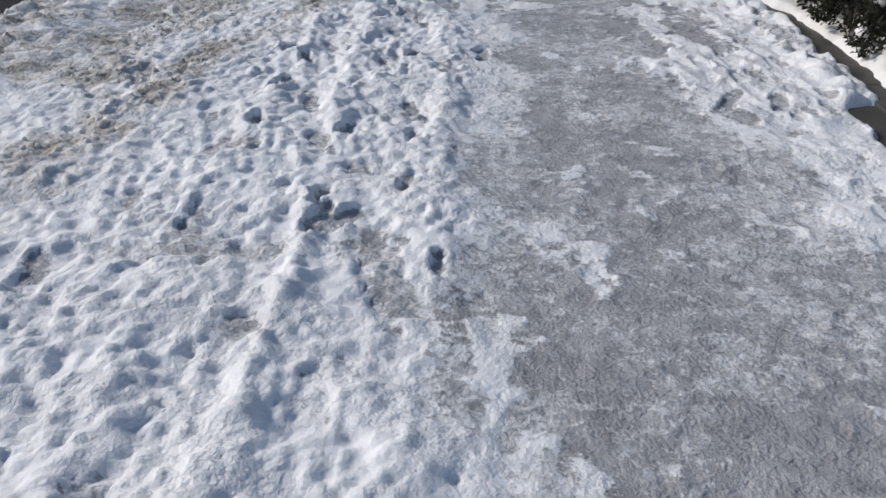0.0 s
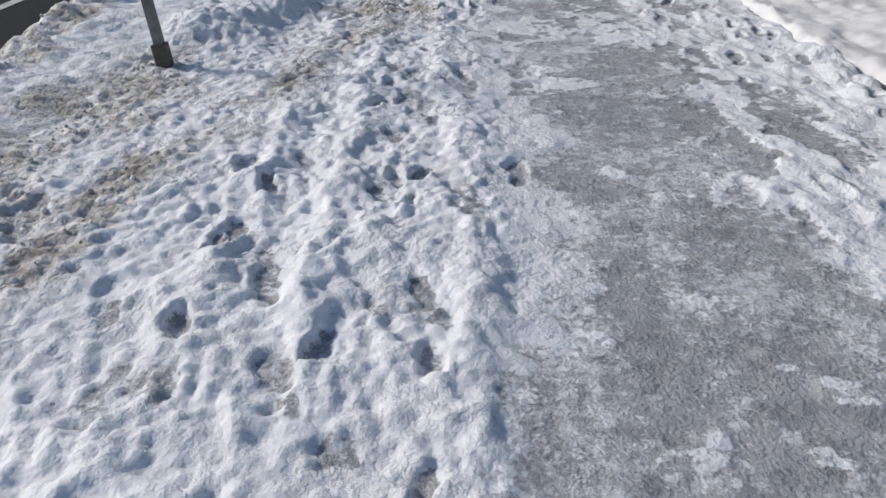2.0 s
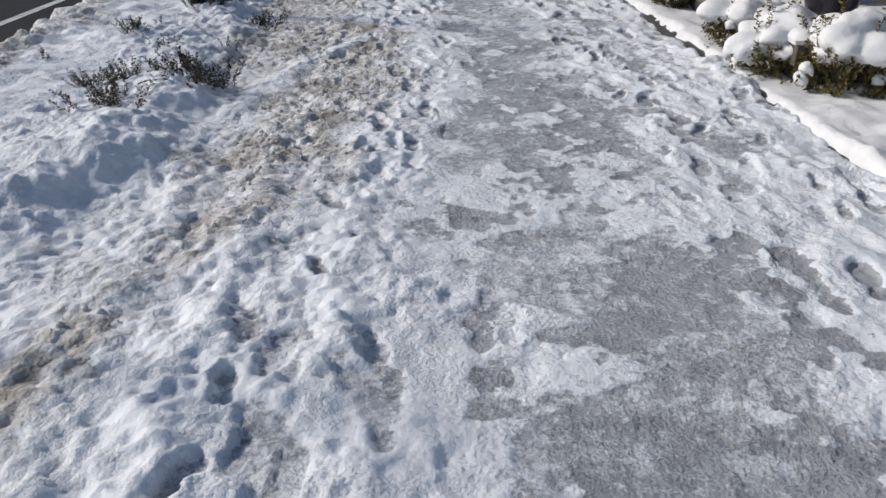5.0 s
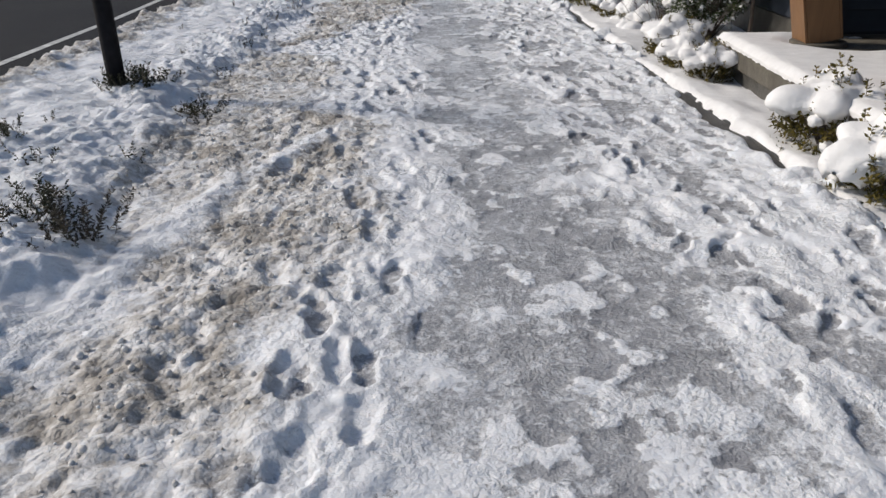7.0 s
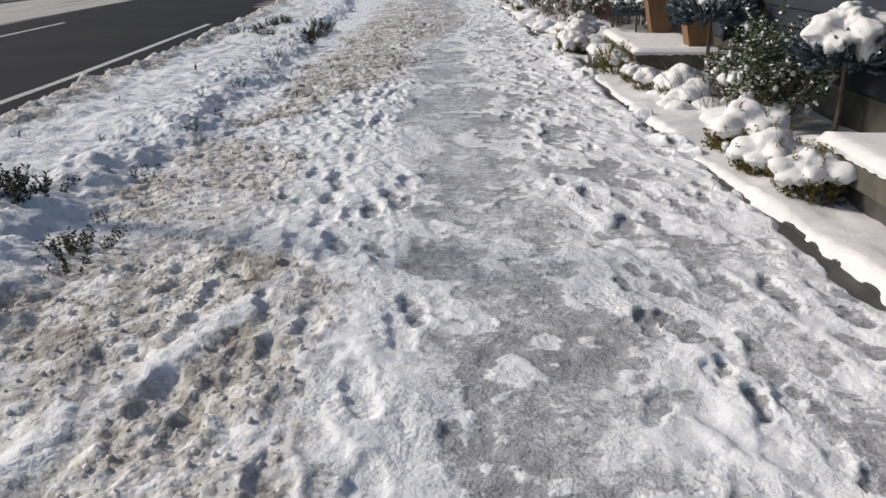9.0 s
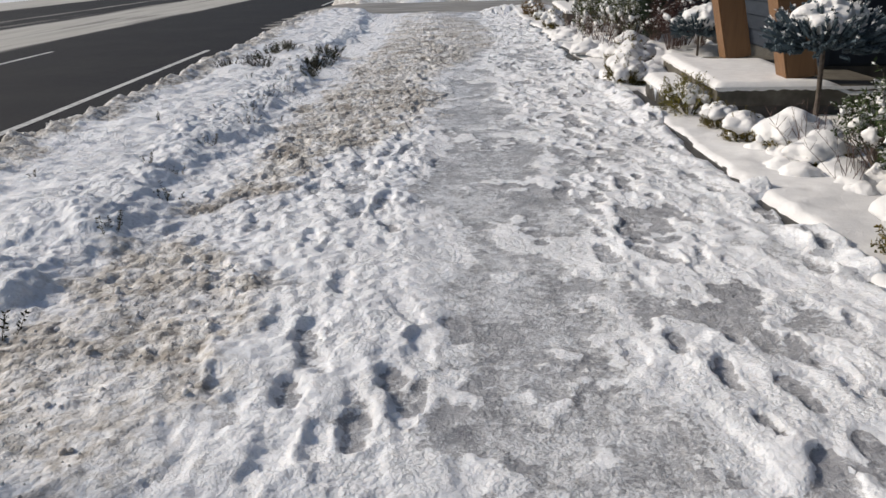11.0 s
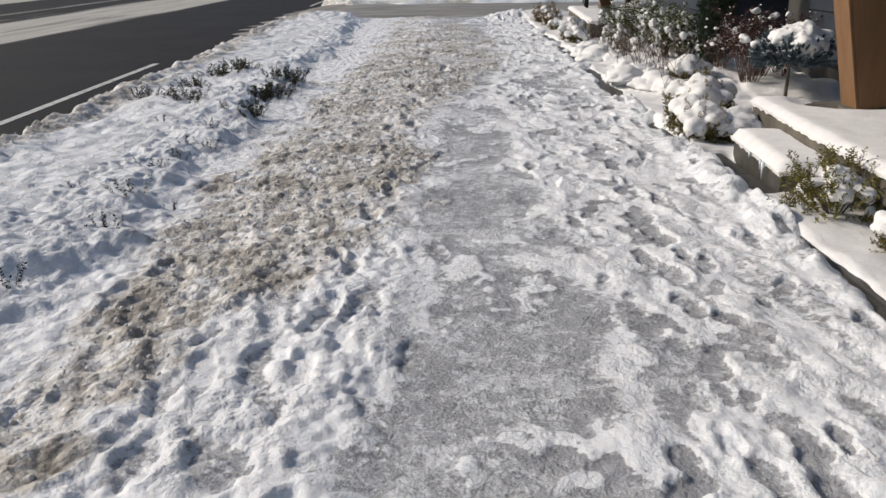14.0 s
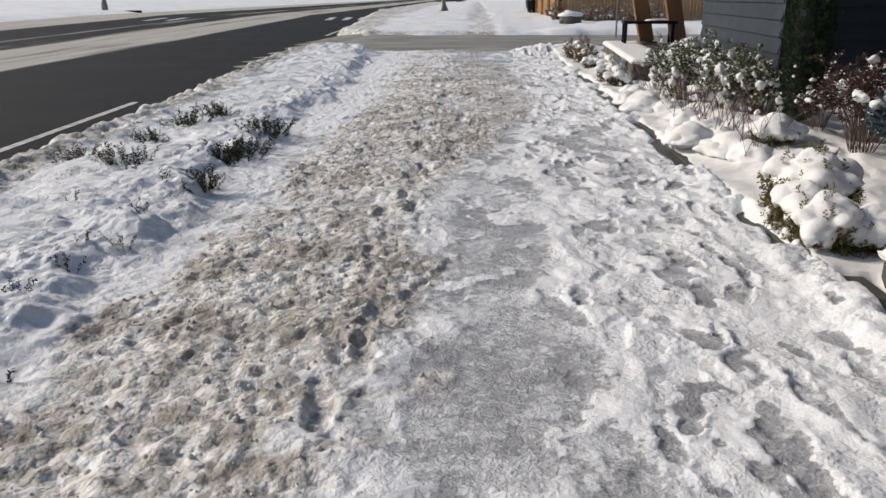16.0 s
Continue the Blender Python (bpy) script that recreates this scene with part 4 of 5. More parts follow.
# the black bench on the far porch
BENCH = thing("bench", "black metal bench with a snow-dusted seat on the porch", "bench", "", house_frame(3.46, 33.1, float(rise(31.1)) + 0.36))
s = Shape()
s.box(-0.05, 1.05, 0, 0.5, 0.47, 0.53, 0.008)
s.object("seat", BLACK_METAL, BENCH)
for lx, ly in ((0, 0.05), (0, 0.44), (0.98, 0.05), (0.98, 0.44)):
    s = Shape()
    s.box(lx - 0.03, lx + 0.03, ly - 0.03, ly + 0.03, 0, 0.47, 0.006)
    s.object("leg", BLACK_METAL, BENCH)
s = Shape()
for k in range(3):
    bm = bmesh.new()
    bmesh.ops.create_icosphere(bm, subdivisions=2, radius=1, matrix=Matrix.Translation((0.55 + 0.12 * k, 0.15 + 0.1 * k, 0.535)) @ Matrix.Diagonal((0.16, 0.12, 0.035, 1)))
    s.take(bm)
s.object("snow_patch", SNOW, BENCH, "thin patch of snow", smooth=True)


# ---- plants ----
def snow_lump(lumps, seed, detail=4, droop=0.35, rough=0.05, squash=1.0):
    """One soft mass of snow out of several round lumps (x, y, z, r): its underside is flattened and ragged."""
    bm = bmesh.new()
    bmesh.ops.create_icosphere(bm, subdivisions=detail, radius=1)
    off = Vector((seed * 7.3, seed * 3.1, seed))
    for v in bm.verts:
        d = v.co.normalized()
        best = 0.02
        for x, y, z, r in lumps:
            c = Vector((x, y, z))
            b = d.dot(c)
            q = b * b - c.length_squared + r * r
            if q > 0:
                best = max(best, b + math.sqrt(q))
        big = noise.noise(d * 1.7 + off) * 0.24 + noise.noise(d * 3.6 + off) * (rough * 0.7 + 0.01) + noise.noise(d * 9 + off) * rough * 0.4
        p = d * best * (1 + big)
        if p.z < 0:
            p.z *= droop * (1 + 0.9 * noise.noise(d * 9 + off))
        v.co = (p.x, p.y, p.z * squash)
    bmesh.ops.smooth_vert(bm, verts=bm.verts, factor=0.35, use_axis_x=True, use_axis_y=True, use_axis_z=True)
    return bm


def sprig(wood, leaves, base, tip, leaf_len, leaf_w, rng, step=0.022, r=0.0025, white=None, dust=0.0):
    """A bent stem with leaves standing off it in pairs."""
    b, t = Vector(base), Vector(tip)
    mid = (b + t) / 2 + Vector((rng.uniform(-1, 1), rng.uniform(-1, 1), rng.uniform(-0.3, 0.6))) * (t - b).length * 0.1
    wood.tube([b, mid, t], r, r * 0.5, 4, False)
    length = (t - b).length
    for i in range(max(2, int(length / step))):
        f = (i + 0.6) / max(2, int(length / step))
        p = (b * (1 - f) + mid * f) * (1 - f) + (mid * (1 - f) + t * f) * f
        ax = (t - b).normalized()
        for sgn in (-1, 1):
            o = ax.orthogonal()
            o.rotate(Matrix.Rotation(rng.uniform(0, 6.28), 3, ax))
            leaves.leaf(p, ax * 0.7 + o * sgn, leaf_len * rng.uniform(0.7, 1.2), leaf_w * rng.uniform(0.7, 1.2), rng)
            if white and rng.random() < dust:
                white.leaf(p + Vector((0, 0, 0.004)), Vector((o.x, o.y, 0.25)) * sgn + ax * 0.4, leaf_len * 0.9, leaf_w * 1.3, rng)


OLIVE_LEAF = leaf_material("olive_leaf", (0.09, 0.085, 0.018), (0.24, 0.21, 0.05))


def snowy_shrub(seed, r=0.24, tall=0.34, leaf_mat=BOX_LEAF, sprigs=10, cover=1.0, ll=0.028, lw=0.014, reach=1.0):
    """A low rounded evergreen pressed down by a thick cap of snow."""
    rng = random.Random(seed)
    p = thing("snowy_shrub", "low evergreen shrub bent under a thick cap of snow", "shrub", "snow-capped shrubs")
    wood, leaves = Shape(), Shape()
    for k in range(130):
        a_, u = rng.uniform(0, 6.283), rng.random()
        rr = r * rng.uniform(0.8, 1.18) * (1 + (reach - 1) * rng.random())
        z = tall * (0.02 + 0.72 * u * reach)
        root = (0.05 * math.cos(a_), 0.05 * math.sin(a_), -0.03)
        tip = (rr * math.cos(a_), rr * math.sin(a_), z)
        inner = Vector(root).lerp(Vector(tip), 0.5)
        sprig(wood, leaves, inner, tip, ll, lw, rng, 0.014, 0.0022)
    for k in range(sprigs):
        a_, q = rng.uniform(0, 6.283), rng.uniform(0.2, 0.95)
        base = (r * q * math.cos(a_), r * q * math.sin(a_), tall * (0.95 - 0.55 * q * q))
        tip = (base[0] + rng.uniform(-0.05, 0.05), base[1] + rng.uniform(-0.05, 0.05), base[2] + rng.uniform(0.07, 0.15))
        sprig(wood, leaves, base, tip, ll, lw, rng, 0.013, 0.002)
    for k in range(7):
        a_ = rng.uniform(0, 6.283)
        wood.tube([(0, 0, -0.08), (0.09 * math.cos(a_), 0.09 * math.sin(a_), tall * 0.3), (r * 0.7 * math.cos(a_), r * 0.7 * math.sin(a_), tall * 0.6)], 0.008, 0.003, 5, False)
    wood.object("stem", BARK, p)
    leaves.object("foliage", leaf_mat, p)
    s = Shape()
    lumps = [(0, 0, 0, r * 0.74 * cover)]
    for k in range(8):
        a_ = k * 0.8 + rng.uniform(-0.3, 0.3)
        q = r * rng.uniform(0.45, 0.85)
        lumps.append((q * math.cos(a_), q * math.sin(a_), rng.uniform(-0.35, 0.02) * tall, r * rng.uniform(0.34, 0.56) * cover))
    s.take(snow_lump(lumps, seed, 5, 0.62, 0.05), Matrix.Translation((0, 0, tall * 0.70)) @ Matrix.Diagonal((0.98, 0.98, 0.8, 1)))
    for k in range(4):
        a_ = rng.uniform(0, 6.283)
        q = r * rng.uniform(0.75, 1.0)
        rad = r * rng.uniform(0.09, 0.17)
        s.take(snow_lump([(0, 0, 0, rad), (rad * 0.7, rad * 0.2, -rad * 0.3, rad * 0.7), (-rad * 0.6, 0, rad * 0.2, rad * 0.6)], seed + k + 40, 3, 0.9, 0.2),
               Matrix.Translation((q * math.cos(a_), q * math.sin(a_), tall * rng.uniform(0.12, 0.55))) @ Matrix.Rotation(a_ + 1.57, 4, "Z"))
    s.object("snow_cap", SNOW, p, "thick white snow cap", smooth=True)
    return p


def put(first, places, make_height=height):
    """The first of a kind at the first place, copies at the others: x, y, size, turn."""
    for i, (x, y, size, turn) in enumerate(places):
        m = Matrix.Translation((x, y, make_height(x, y) - 0.02)) @ Matrix.Rotation(radians(turn), 4, "Z")
        ob = first if i == 0 else copy_thing(first, m)
        ob.matrix_basis = m @ Matrix.Scale(size, 4)


put(snowy_shrub(1, sprigs=16), [(2.58, 10.95, 1.3, 0), (2.50, 13.0, 0.86, 130), (2.62, 17.75, 0.66, 60), (2.56, 21.25, 1.2, 200), (2.52, 29.1, 0.9, 20), (2.5, 31.3, 0.7, 250)])
put(snowy_shrub(2, 0.25, 0.30, sprigs=14, cover=0.95), [(2.56, 10.1, 1.35, 40), (2.53, 13.62, 0.95, 220), (2.43, 20.62, 0.95, 90), (2.5, 28.4, 0.85, 160)])
put(snowy_shrub(3, 0.27, 0.36, sprigs=14, cover=1.0), [(2.80, 9.62, 1.3, 90), (2.60, 14.3, 1.0, 310), (2.62, 17.15, 0.62, 10), (2.40, 20.95, 0.8, 45), (2.62, 29.8, 0.8, 0)])
put(snowy_shrub(4, 0.22, 0.30, TAN_LEAF, 22, 0.6), [(2.48, 33.2, 1.3, 0), (2.5, 32.1, 1.0, 80)])
put(snowy_shrub(5, 0.26, 0.42, DARK_LEAF, 4, 0.72, 0.03, 0.018), [(2.68, 6.2, 1.15, 0), (2.66, 5.65, 1.3, 70), (2.72, 5.0, 1.4, 140), (2.9, 6.7, 1.2, 220), (3.5, 9.3, 0.9, 10)])
put(snowy_shrub(7, 0.25, 0.33, OLIVE_LEAF, 40, 0.56, 0.026, 0.012, 1.45), [(2.56, 18.45, 1.0, 300), (2.74, 21.3, 0.55, 30)])
put(snowy_shrub(6, 0.30, 0.26, sprigs=2, cover=1.15), [(2.85, 16.7, 0.9, 0), (2.85, 16.2, 0.7, 220), (2.95, 23.0, 0.7, 30), (2.72, 20.62, 0.8, 80)])


def leafy_shrub(seed, tall=0.8, wide=0.5, mat=GREEN_LEAF, leaf_len=0.045, clumps=26, snow=12, label="", name="leafy_shrub", pad=0.04):
    """An upright evergreen with many leafy shoots and small pads of snow in it."""
    rng = random.Random(seed)
    p = thing(name, label or "upright green shrub with pads of snow among its leaves", "shrub", "green shrubs")
    wood, leaves, white = Shape(), Shape(), Shape()
    for k in range(clumps * 3):
        a_, u = rng.uniform(0, 6.283), rng.random() ** 0.7
        rr = wide * math.sqrt(rng.random()) * (0.45 + 0.65 * math.sin(math.pi * min(u * 0.85 + 0.1, 1)))
        tip = Vector((rr * math.cos(a_), rr * math.sin(a_), tall * (0.1 + 0.9 * u) * rng.uniform(0.7, 1.15)))
        root = Vector((0.06 * math.cos(a_), 0.06 * math.sin(a_), -0.05))
        bend = root.lerp(tip, 0.6) + Vector((0, 0, 0.06))
        wood.tube([root, bend, tip], 0.006, 0.002, 4, False)
        for j in range(3):
            q = bend.lerp(tip, rng.uniform(0.3, 1.0))
            out = Vector((rng.uniform(-1, 1), rng.uniform(-1, 1), rng.uniform(0.1, 1.6))).normalized() * rng.uniform(0.08, 0.18)
            sprig(wood, leaves, q, q + out, leaf_len, leaf_len * 0.38, rng, 0.017, 0.002, white, 0.28)
        if k % max(1, clumps * 3 // snow) == 0:
            rad = 0.012 + pad * rng.random() ** 1.6
            turn = Matrix.Rotation(rng.uniform(0, 6.28), 4, "Z") @ Matrix.Rotation(rng.uniform(-0.7, 0.7), 4, "X") @ Matrix.Diagonal((rng.uniform(0.8, 1.5), rng.uniform(0.6, 1.0), rng.uniform(0.8, 1.5), 1))
            white.take(snow_lump([(0, 0, 0, rad), (rad * 0.8, 0.3 * rad, 0, rad * 0.7), (-rad * 0.5, 0.7 * rad, 0, rad * 0.5)], seed + k, 3, 1.0, 0.7), Matrix.Translation(tip - Vector((0, 0, rng.uniform(0, 0.16) * tall))) @ turn)
    wood.object("stem", BARK, p)
    leaves.object("foliage", mat, p)
    tagged(white.object("snow_dusting", SNOW, p, "scattered pads of snow", smooth=True), kind="stuff")
    return p


put(leafy_shrub(21, 0.78, 0.44, GREEN_LEAF, 0.045, 40, 34), [(3.2, 15.25, 1.1, 0), (3.18, 15.85, 0.85, 120)])
put(leafy_shrub(22, 0.66, 0.42, OLIVE_GREEN, 0.05, 19, 57, pad=0.055), [(3.15, 25.1, 1.0, 0), (2.95, 26.0, 1.0, 90), (3.4, 24.7, 0.95, 200), (3.25, 26.9, 1.05, 40), (3.1, 27.7, 0.9, 300), (3.4, 25.9, 1.1, 250)])


def twiggy_shrub(seed, tall=0.46, count=14, spread=0.42):
    """Bare dark-red shoots fanning up out of the snow."""
    rng = random.Random(seed)
    p = thing("bare_shrub", "bare shrub of thin dark-red twigs in the snow", "shrub", "bare shrubs")
    wood = Shape()
    for k in range(count):
        a_, q = rng.uniform(0, 6.283), rng.uniform(0.2, 1)
        root = Vector((0.1 * rng.uniform(-1, 1), 0.1 * rng.uniform(-1, 1), -0.05))
        tip = Vector((spread * q * math.cos(a_), spread * q * math.sin(a_), tall * rng.uniform(0.55, 1.05)))
        mid = root.lerp(tip, 0.5) + Vector((rng.uniform(-0.03, 0.03), rng.uniform(-0.03, 0.03), 0.04))
        wood.tube([root, mid, tip], 0.0036, 0.0012, 4, False)
        for j in range(2):
            b = mid.lerp(tip, rng.uniform(0.1, 0.8))
            wood.tube([b, b + Vector((rng.uniform(-0.07, 0.07), rng.uniform(-0.07, 0.07), rng.uniform(0.03, 0.12)))], 0.0022, 0.001, 3, False)
    tagged(wood.object("twig_growth", TWIG, p), kind="stuff")
    white = Shape()
    for k in range(5):
        rad = rng.uniform(0.10, 0.21)
        white.take(snow_lump([(0, 0, 0, rad), (rad * 0.7, 0, 0, rad * 0.6), (-0.3 * rad, rad * 0.8, 0, rad * 0.6)], seed + k, 4, 0.5, 0.12), Matrix.Translation((rng.uniform(-0.22, 0.22), rng.uniform(-0.3, 0.3), -0.02)) @ Matrix.Diagonal((1, 1, rng.uniform(0.5, 0.9), 1)))
    tagged(white.object("snow_drift", SNOW, p, "soft snow heaped at its foot", smooth=True), kind="stuff")
    return p


put(twiggy_shrub(31), [(2.78, 16.25, 1.0, 0), (2.85, 15.7, 0.9, 70), (2.74, 22.9, 1.3, 160), (2.72, 23.6, 1.2, 230), (2.75, 24.3, 1.3, 20), (2.7, 25.0, 1.25, 110), (2.68, 25.8, 1.2, 200), (2.7, 26.6, 1.2, 300), (2.9, 16.75, 0.85, 300), (2.66, 27.5, 0.9, 10)])


def red_shrub(seed):
    """Reddish many-stemmed shrub with withered leaves and balls of snow on its heads."""
    rng = random.Random(seed)
    p = thing("reddish_shrub", "reddish many-stemmed shrub with withered leaves and snow balls", "shrub", "reddish shrubs")
    wood, leaves, white = Shape(), Shape(), Shape()
    for k in range(46):
        a_, q = rng.uniform(0, 6.283), rng.random()
        tip = Vector((0.45 * q * math.cos(a_), 0.45 * q * math.sin(a_), 0.85 * rng.uniform(0.4, 1.0)))
        root = Vector((0.07 * math.cos(a_), 0.07 * math.sin(a_), -0.05))
        mid = root.lerp(tip, 0.5) + Vector((0, 0, 0.08))
        wood.tube([root, mid, tip], 0.0042, 0.0015, 4, False)
        for j in range(6):
            b = mid.lerp(tip, rng.uniform(0.2, 1.0))
            sprig(wood, leaves, b, b + Vector((rng.uniform(-0.12, 0.12), rng.uniform(-0.12, 0.12), rng.uniform(-0.02, 0.1))), 0.036, 0.017, rng, 0.024, 0.0018, white, 0.10)
        if k % 5 == 0:
            rad = rng.uniform(0.04, 0.08)
            white.take(snow_lump([(0, 0, 0, rad * 0.8), (rad * 0.8, 0, -0.2 * rad, rad * 0.6), (0, -0.6 * rad, 0, rad * 0.5)], seed + k, 3, 0.9, 0.6), Matrix.Translation(tip - Vector((0, 0, 0.04))) @ Matrix.Rotation(k, 4, "Z") @ Matrix.Diagonal((1.2, 0.8, 0.85, 1)))
    wood.object("stem", TWIG, p)
    leaves.object("foliage", RED_LEAF, p)
    tagged(white.object("snow_dusting", SNOW, p, "balls of snow on the heads", smooth=True), kind="stuff")
    return p


put(red_shrub(41), [(3.5, 22.55, 0.95, 0), (3.78, 23.05, 0.85, 100), (3.4, 23.2, 0.6, 220), (4.1, 23.2, 0.85, 200)])


def spruce(seed, foot=0.42, cap=1.0):
    """A small blue spruce grafted on a bare stem, flat-headed, with a slab of snow."""
    rng = random.Random(seed)
    p = thing("blue_spruce", "small blue spruce on a bare stem with snow on its head", "conifer", "blue spruces")
    s = Shape()
    s.tube([(0, 0, -0.15), (0.012, 0, foot * 0.5), (0, 0.01, foot + 0.2)], 0.022, 0.016, 8)
    s.object("trunk", BARK, p)
    twigs, needles, frost = Shape(), Shape(), Shape()
    for k in range(430):
        # stubby shoots that end all over a flattened round head
        a_, c_ = rng.uniform(0, 6.283), rng.uniform(-0.6, 1.0)
        ring, out = math.sqrt(1 - c_ * c_), rng.uniform(0.72, 1.06)
        tip = Vector((0.43 * ring * out * math.cos(a_), 0.43 * ring * out * math.sin(a_), foot + 0.22 + 0.25 * c_ * out))
        root = Vector((tip.x * 0.7, tip.y * 0.7, foot + 0.16 + (tip.z - foot - 0.16) * 0.6))
        tip.z += 0.03
        d = (tip - root).normalized()
        twigs.tube([root, root.lerp(tip, 0.6), tip], 0.015, 0.011, 5)
        for j in range(30):
            b = root.lerp(tip, rng.uniform(0.15, 1.05))
            o = Vector((rng.uniform(-1, 1), rng.uniform(-1, 1), rng.uniform(-1, 1))).normalized()
            needles.leaf(b, o + d * 0.7, rng.uniform(0.020, 0.034), 0.010, rng)
        if c_ > -0.1 and rng.random() < 0.5:
            for j in range(6):
                frost.leaf(root.lerp(tip, rng.uniform(0.6, 1.0)) + Vector((0, 0, 0.014)), d + Vector((rng.uniform(-1, 1), rng.uniform(-1, 1), 0.3)), 0.032, 0.018, rng)
    tagged(twigs.object("branching", NEEDLE, p), kind="stuff")
    tagged(needles.object("crown", NEEDLE, p), kind="stuff")
    tagged(frost.object("snow_dusting", SNOW, p, "fine snow on the needles"), kind="stuff")
    s = Shape()
    lumps = [(0.0, 0.0, 0, 0.24), (-0.2, 0.05, -0.06, 0.19), (0.17, -0.14, -0.05, 0.2), (-0.04, -0.22, -0.08, 0.19), (0.05, 0.2, -0.04, 0.18), (-0.25, -0.15, -0.12, 0.12)]
    s.take(snow_lump(lumps, seed, 5, 0.9, 0.2), Matrix.Translation((-0.07, -0.04, foot + 0.40)) @ Matrix.Diagonal((0.74 * cap, 0.74 * cap, 0.62 * cap, 1)))
    s.object("snow_cap", SNOW, p, "thick slab of snow on the head", smooth=True)
    return p


put(spruce(51, 0.42, 1.12), [(3.55, 14.75, 1.08, 20)])
put(spruce(53, 0.24, 1.1), [(3.74, 22.1, 1.0, 100), (3.50, 28.3, 0.9, 200)])
put(spruce(52, 0.50, 0.82), [(3.36, 17.45, 1.15, 20)])


def cypress(seed, tall=3.2, wide=0.225):
    """A slim dark column of scaly sprays."""
    rng = random.Random(seed)
    p = thing("column_cypress", "slim dark green column cypress with a few snow flecks", "conifer")
    s = Shape()
    s.tube([(0, 0, -0.2), (0.01, 0, 0.5), (0, 0, tall * 0.8)], 0.035, 0.012, 8)
    s.object("trunk", BARK, p)
    leaves, white = Shape(), Shape()
    # near-black solid core: the shade between the sprays, put in as colour
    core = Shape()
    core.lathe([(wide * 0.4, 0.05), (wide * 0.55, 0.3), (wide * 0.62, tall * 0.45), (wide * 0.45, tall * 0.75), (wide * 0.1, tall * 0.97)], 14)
    core.object("inner_growth", DARK_TRIM, p, "near-black core standing in for the shade inside the crown")
    for k in range(4200):
        u = rng.random() ** 0.85
        w = wide * min(1.0, 0.62 + 1.6 * u) * (1 - max(0, u - 0.55) ** 1.4 * 1.5) * (1 + 0.15 * math.sin(9 * u + k % 3))
        a_ = rng.uniform(0, 6.283)
        q = rng.uniform(0.6, 1.0) * w
        b = Vector((q * math.cos(a_), q * math.sin(a_), 0.06 + tall * u))
        d = Vector((math.cos(a_) * 0.5, math.sin(a_) * 0.5, 1.0)).normalized()
        for j in range(7):
            o = Vector((rng.uniform(-1, 1), rng.uniform(-1, 1), rng.uniform(-0.4, 0.8))) * 0.6
            leaves.leaf(b + o * 0.03, d + o, rng.uniform(0.028, 0.055), 0.012, rng)
        if k % 190 == 0:
            rad = rng.uniform(0.012, 0.03)
            white.take(snow_lump([(0, 0, 0, rad)], seed + k, 2, 0.5, 0.15), Matrix.Translation((w * math.cos(a_), w * math.sin(a_), 0.1 + tall * u)))
    leaves.object("crown", CYPRESS_LEAF, p)
    tagged(white.object("snow_dusting", SNOW, p, "a few flecks of snow", smooth=True), kind="stuff")
    return p


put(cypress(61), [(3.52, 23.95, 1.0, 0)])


def verge_plant(seed, count=9, tall=0.14, spread=0.13, mat=DARK_LEAF, ll=0.021, lw=0.011, step=0.014, label="small dark evergreen sprigs poking out of the snow"):
    """Sprigs that stand out of the snow bank."""
    rng = random.Random(seed)
    p = thing("verge_plant", label, "plant", "verge plants")
    wood, leaves = Shape(), Shape()
    for k in range(count):
        a_, q = rng.uniform(0, 6.283), rng.random()
        root = (spread * 0.7 * q * math.cos(a_), spread * 0.7 * q * math.sin(a_), -0.03)
        tip = (spread * 1.2 * q * math.cos(a_) + rng.uniform(-0.03, 0.03), spread * 1.2 * q * math.sin(a_) + rng.uniform(-0.03, 0.03), tall * rng.uniform(0.35, 1.05))
        sprig(wood, leaves, root, tip, ll, lw, rng, step, 0.002)
    wood.object("stem", BARK, p)
    leaves.object("foliage", mat, p)
    return p


put(verge_plant(71, 7, 0.12, 0.13), [(-1.74, 9.8, 1.2, 0), (-2.22, 10.64, 1.1, 60), (-1.76, 10.93, 1.1, 200), (-1.68, 12.0, 1.1, 40), (-1.92, 13.65, 1.2, 90), (-1.88, 14.9, 1.0, 150),
                                     (-1.85, 15.75, 1.1, 0), (-2.05, 17.4, 1.0, 130), (-1.85, 18.2, 1.0, 220), (-1.95, 18.85, 1.1, 280), (-2.08, 20.1, 1.0, 10), (-1.95, 20.5, 0.9, 50), (-2.07, 21.1, 1.0, 200),
                                     (-2.1, 19.6, 0.9, 70), (-1.8, 12.8, 0.9, 10), (-2.0, 16.4, 0.8, 300)])
put(verge_plant(72, 3, 0.13, 0.05), [(-2.7, 11.4, 1.2, 0), (-2.57, 11.63, 1.0, 50), (-2.2, 9.3, 1.0, 10), (-2.72, 18.07, 1.1, 90), (-2.22, 16.42, 1.1, 40), (-2.13, 20.4, 1.0, 0), (-3.0, 10.3, 1.3, 120),
                                     (-2.4, 19.0, 0.9, 200), (-2.6, 21.2, 1.0, 20), (-2.9, 16.0, 0.8, 60), (-3.2, 14.6, 0.9, 0), (-2.45, 14.5, 0.9, 250), (-1.72, 18.85, 0.9, 0)])
put(verge_plant(73, 34, 0.15, 0.25, HEATHER, 0.026, 0.009, 0.010, "low grey-brown tufted plant half buried in snow"),
    [(-2.06, 9.08, 1.15, 0), (-2.15, 9.68, 0.9, 60), (-2.37, 9.6, 0.75, 120), (-1.66, 9.72, 1.25, 200), (-3.25, 22.6, 0.95, 30), (-2.72, 22.4, 1.25, 100)])
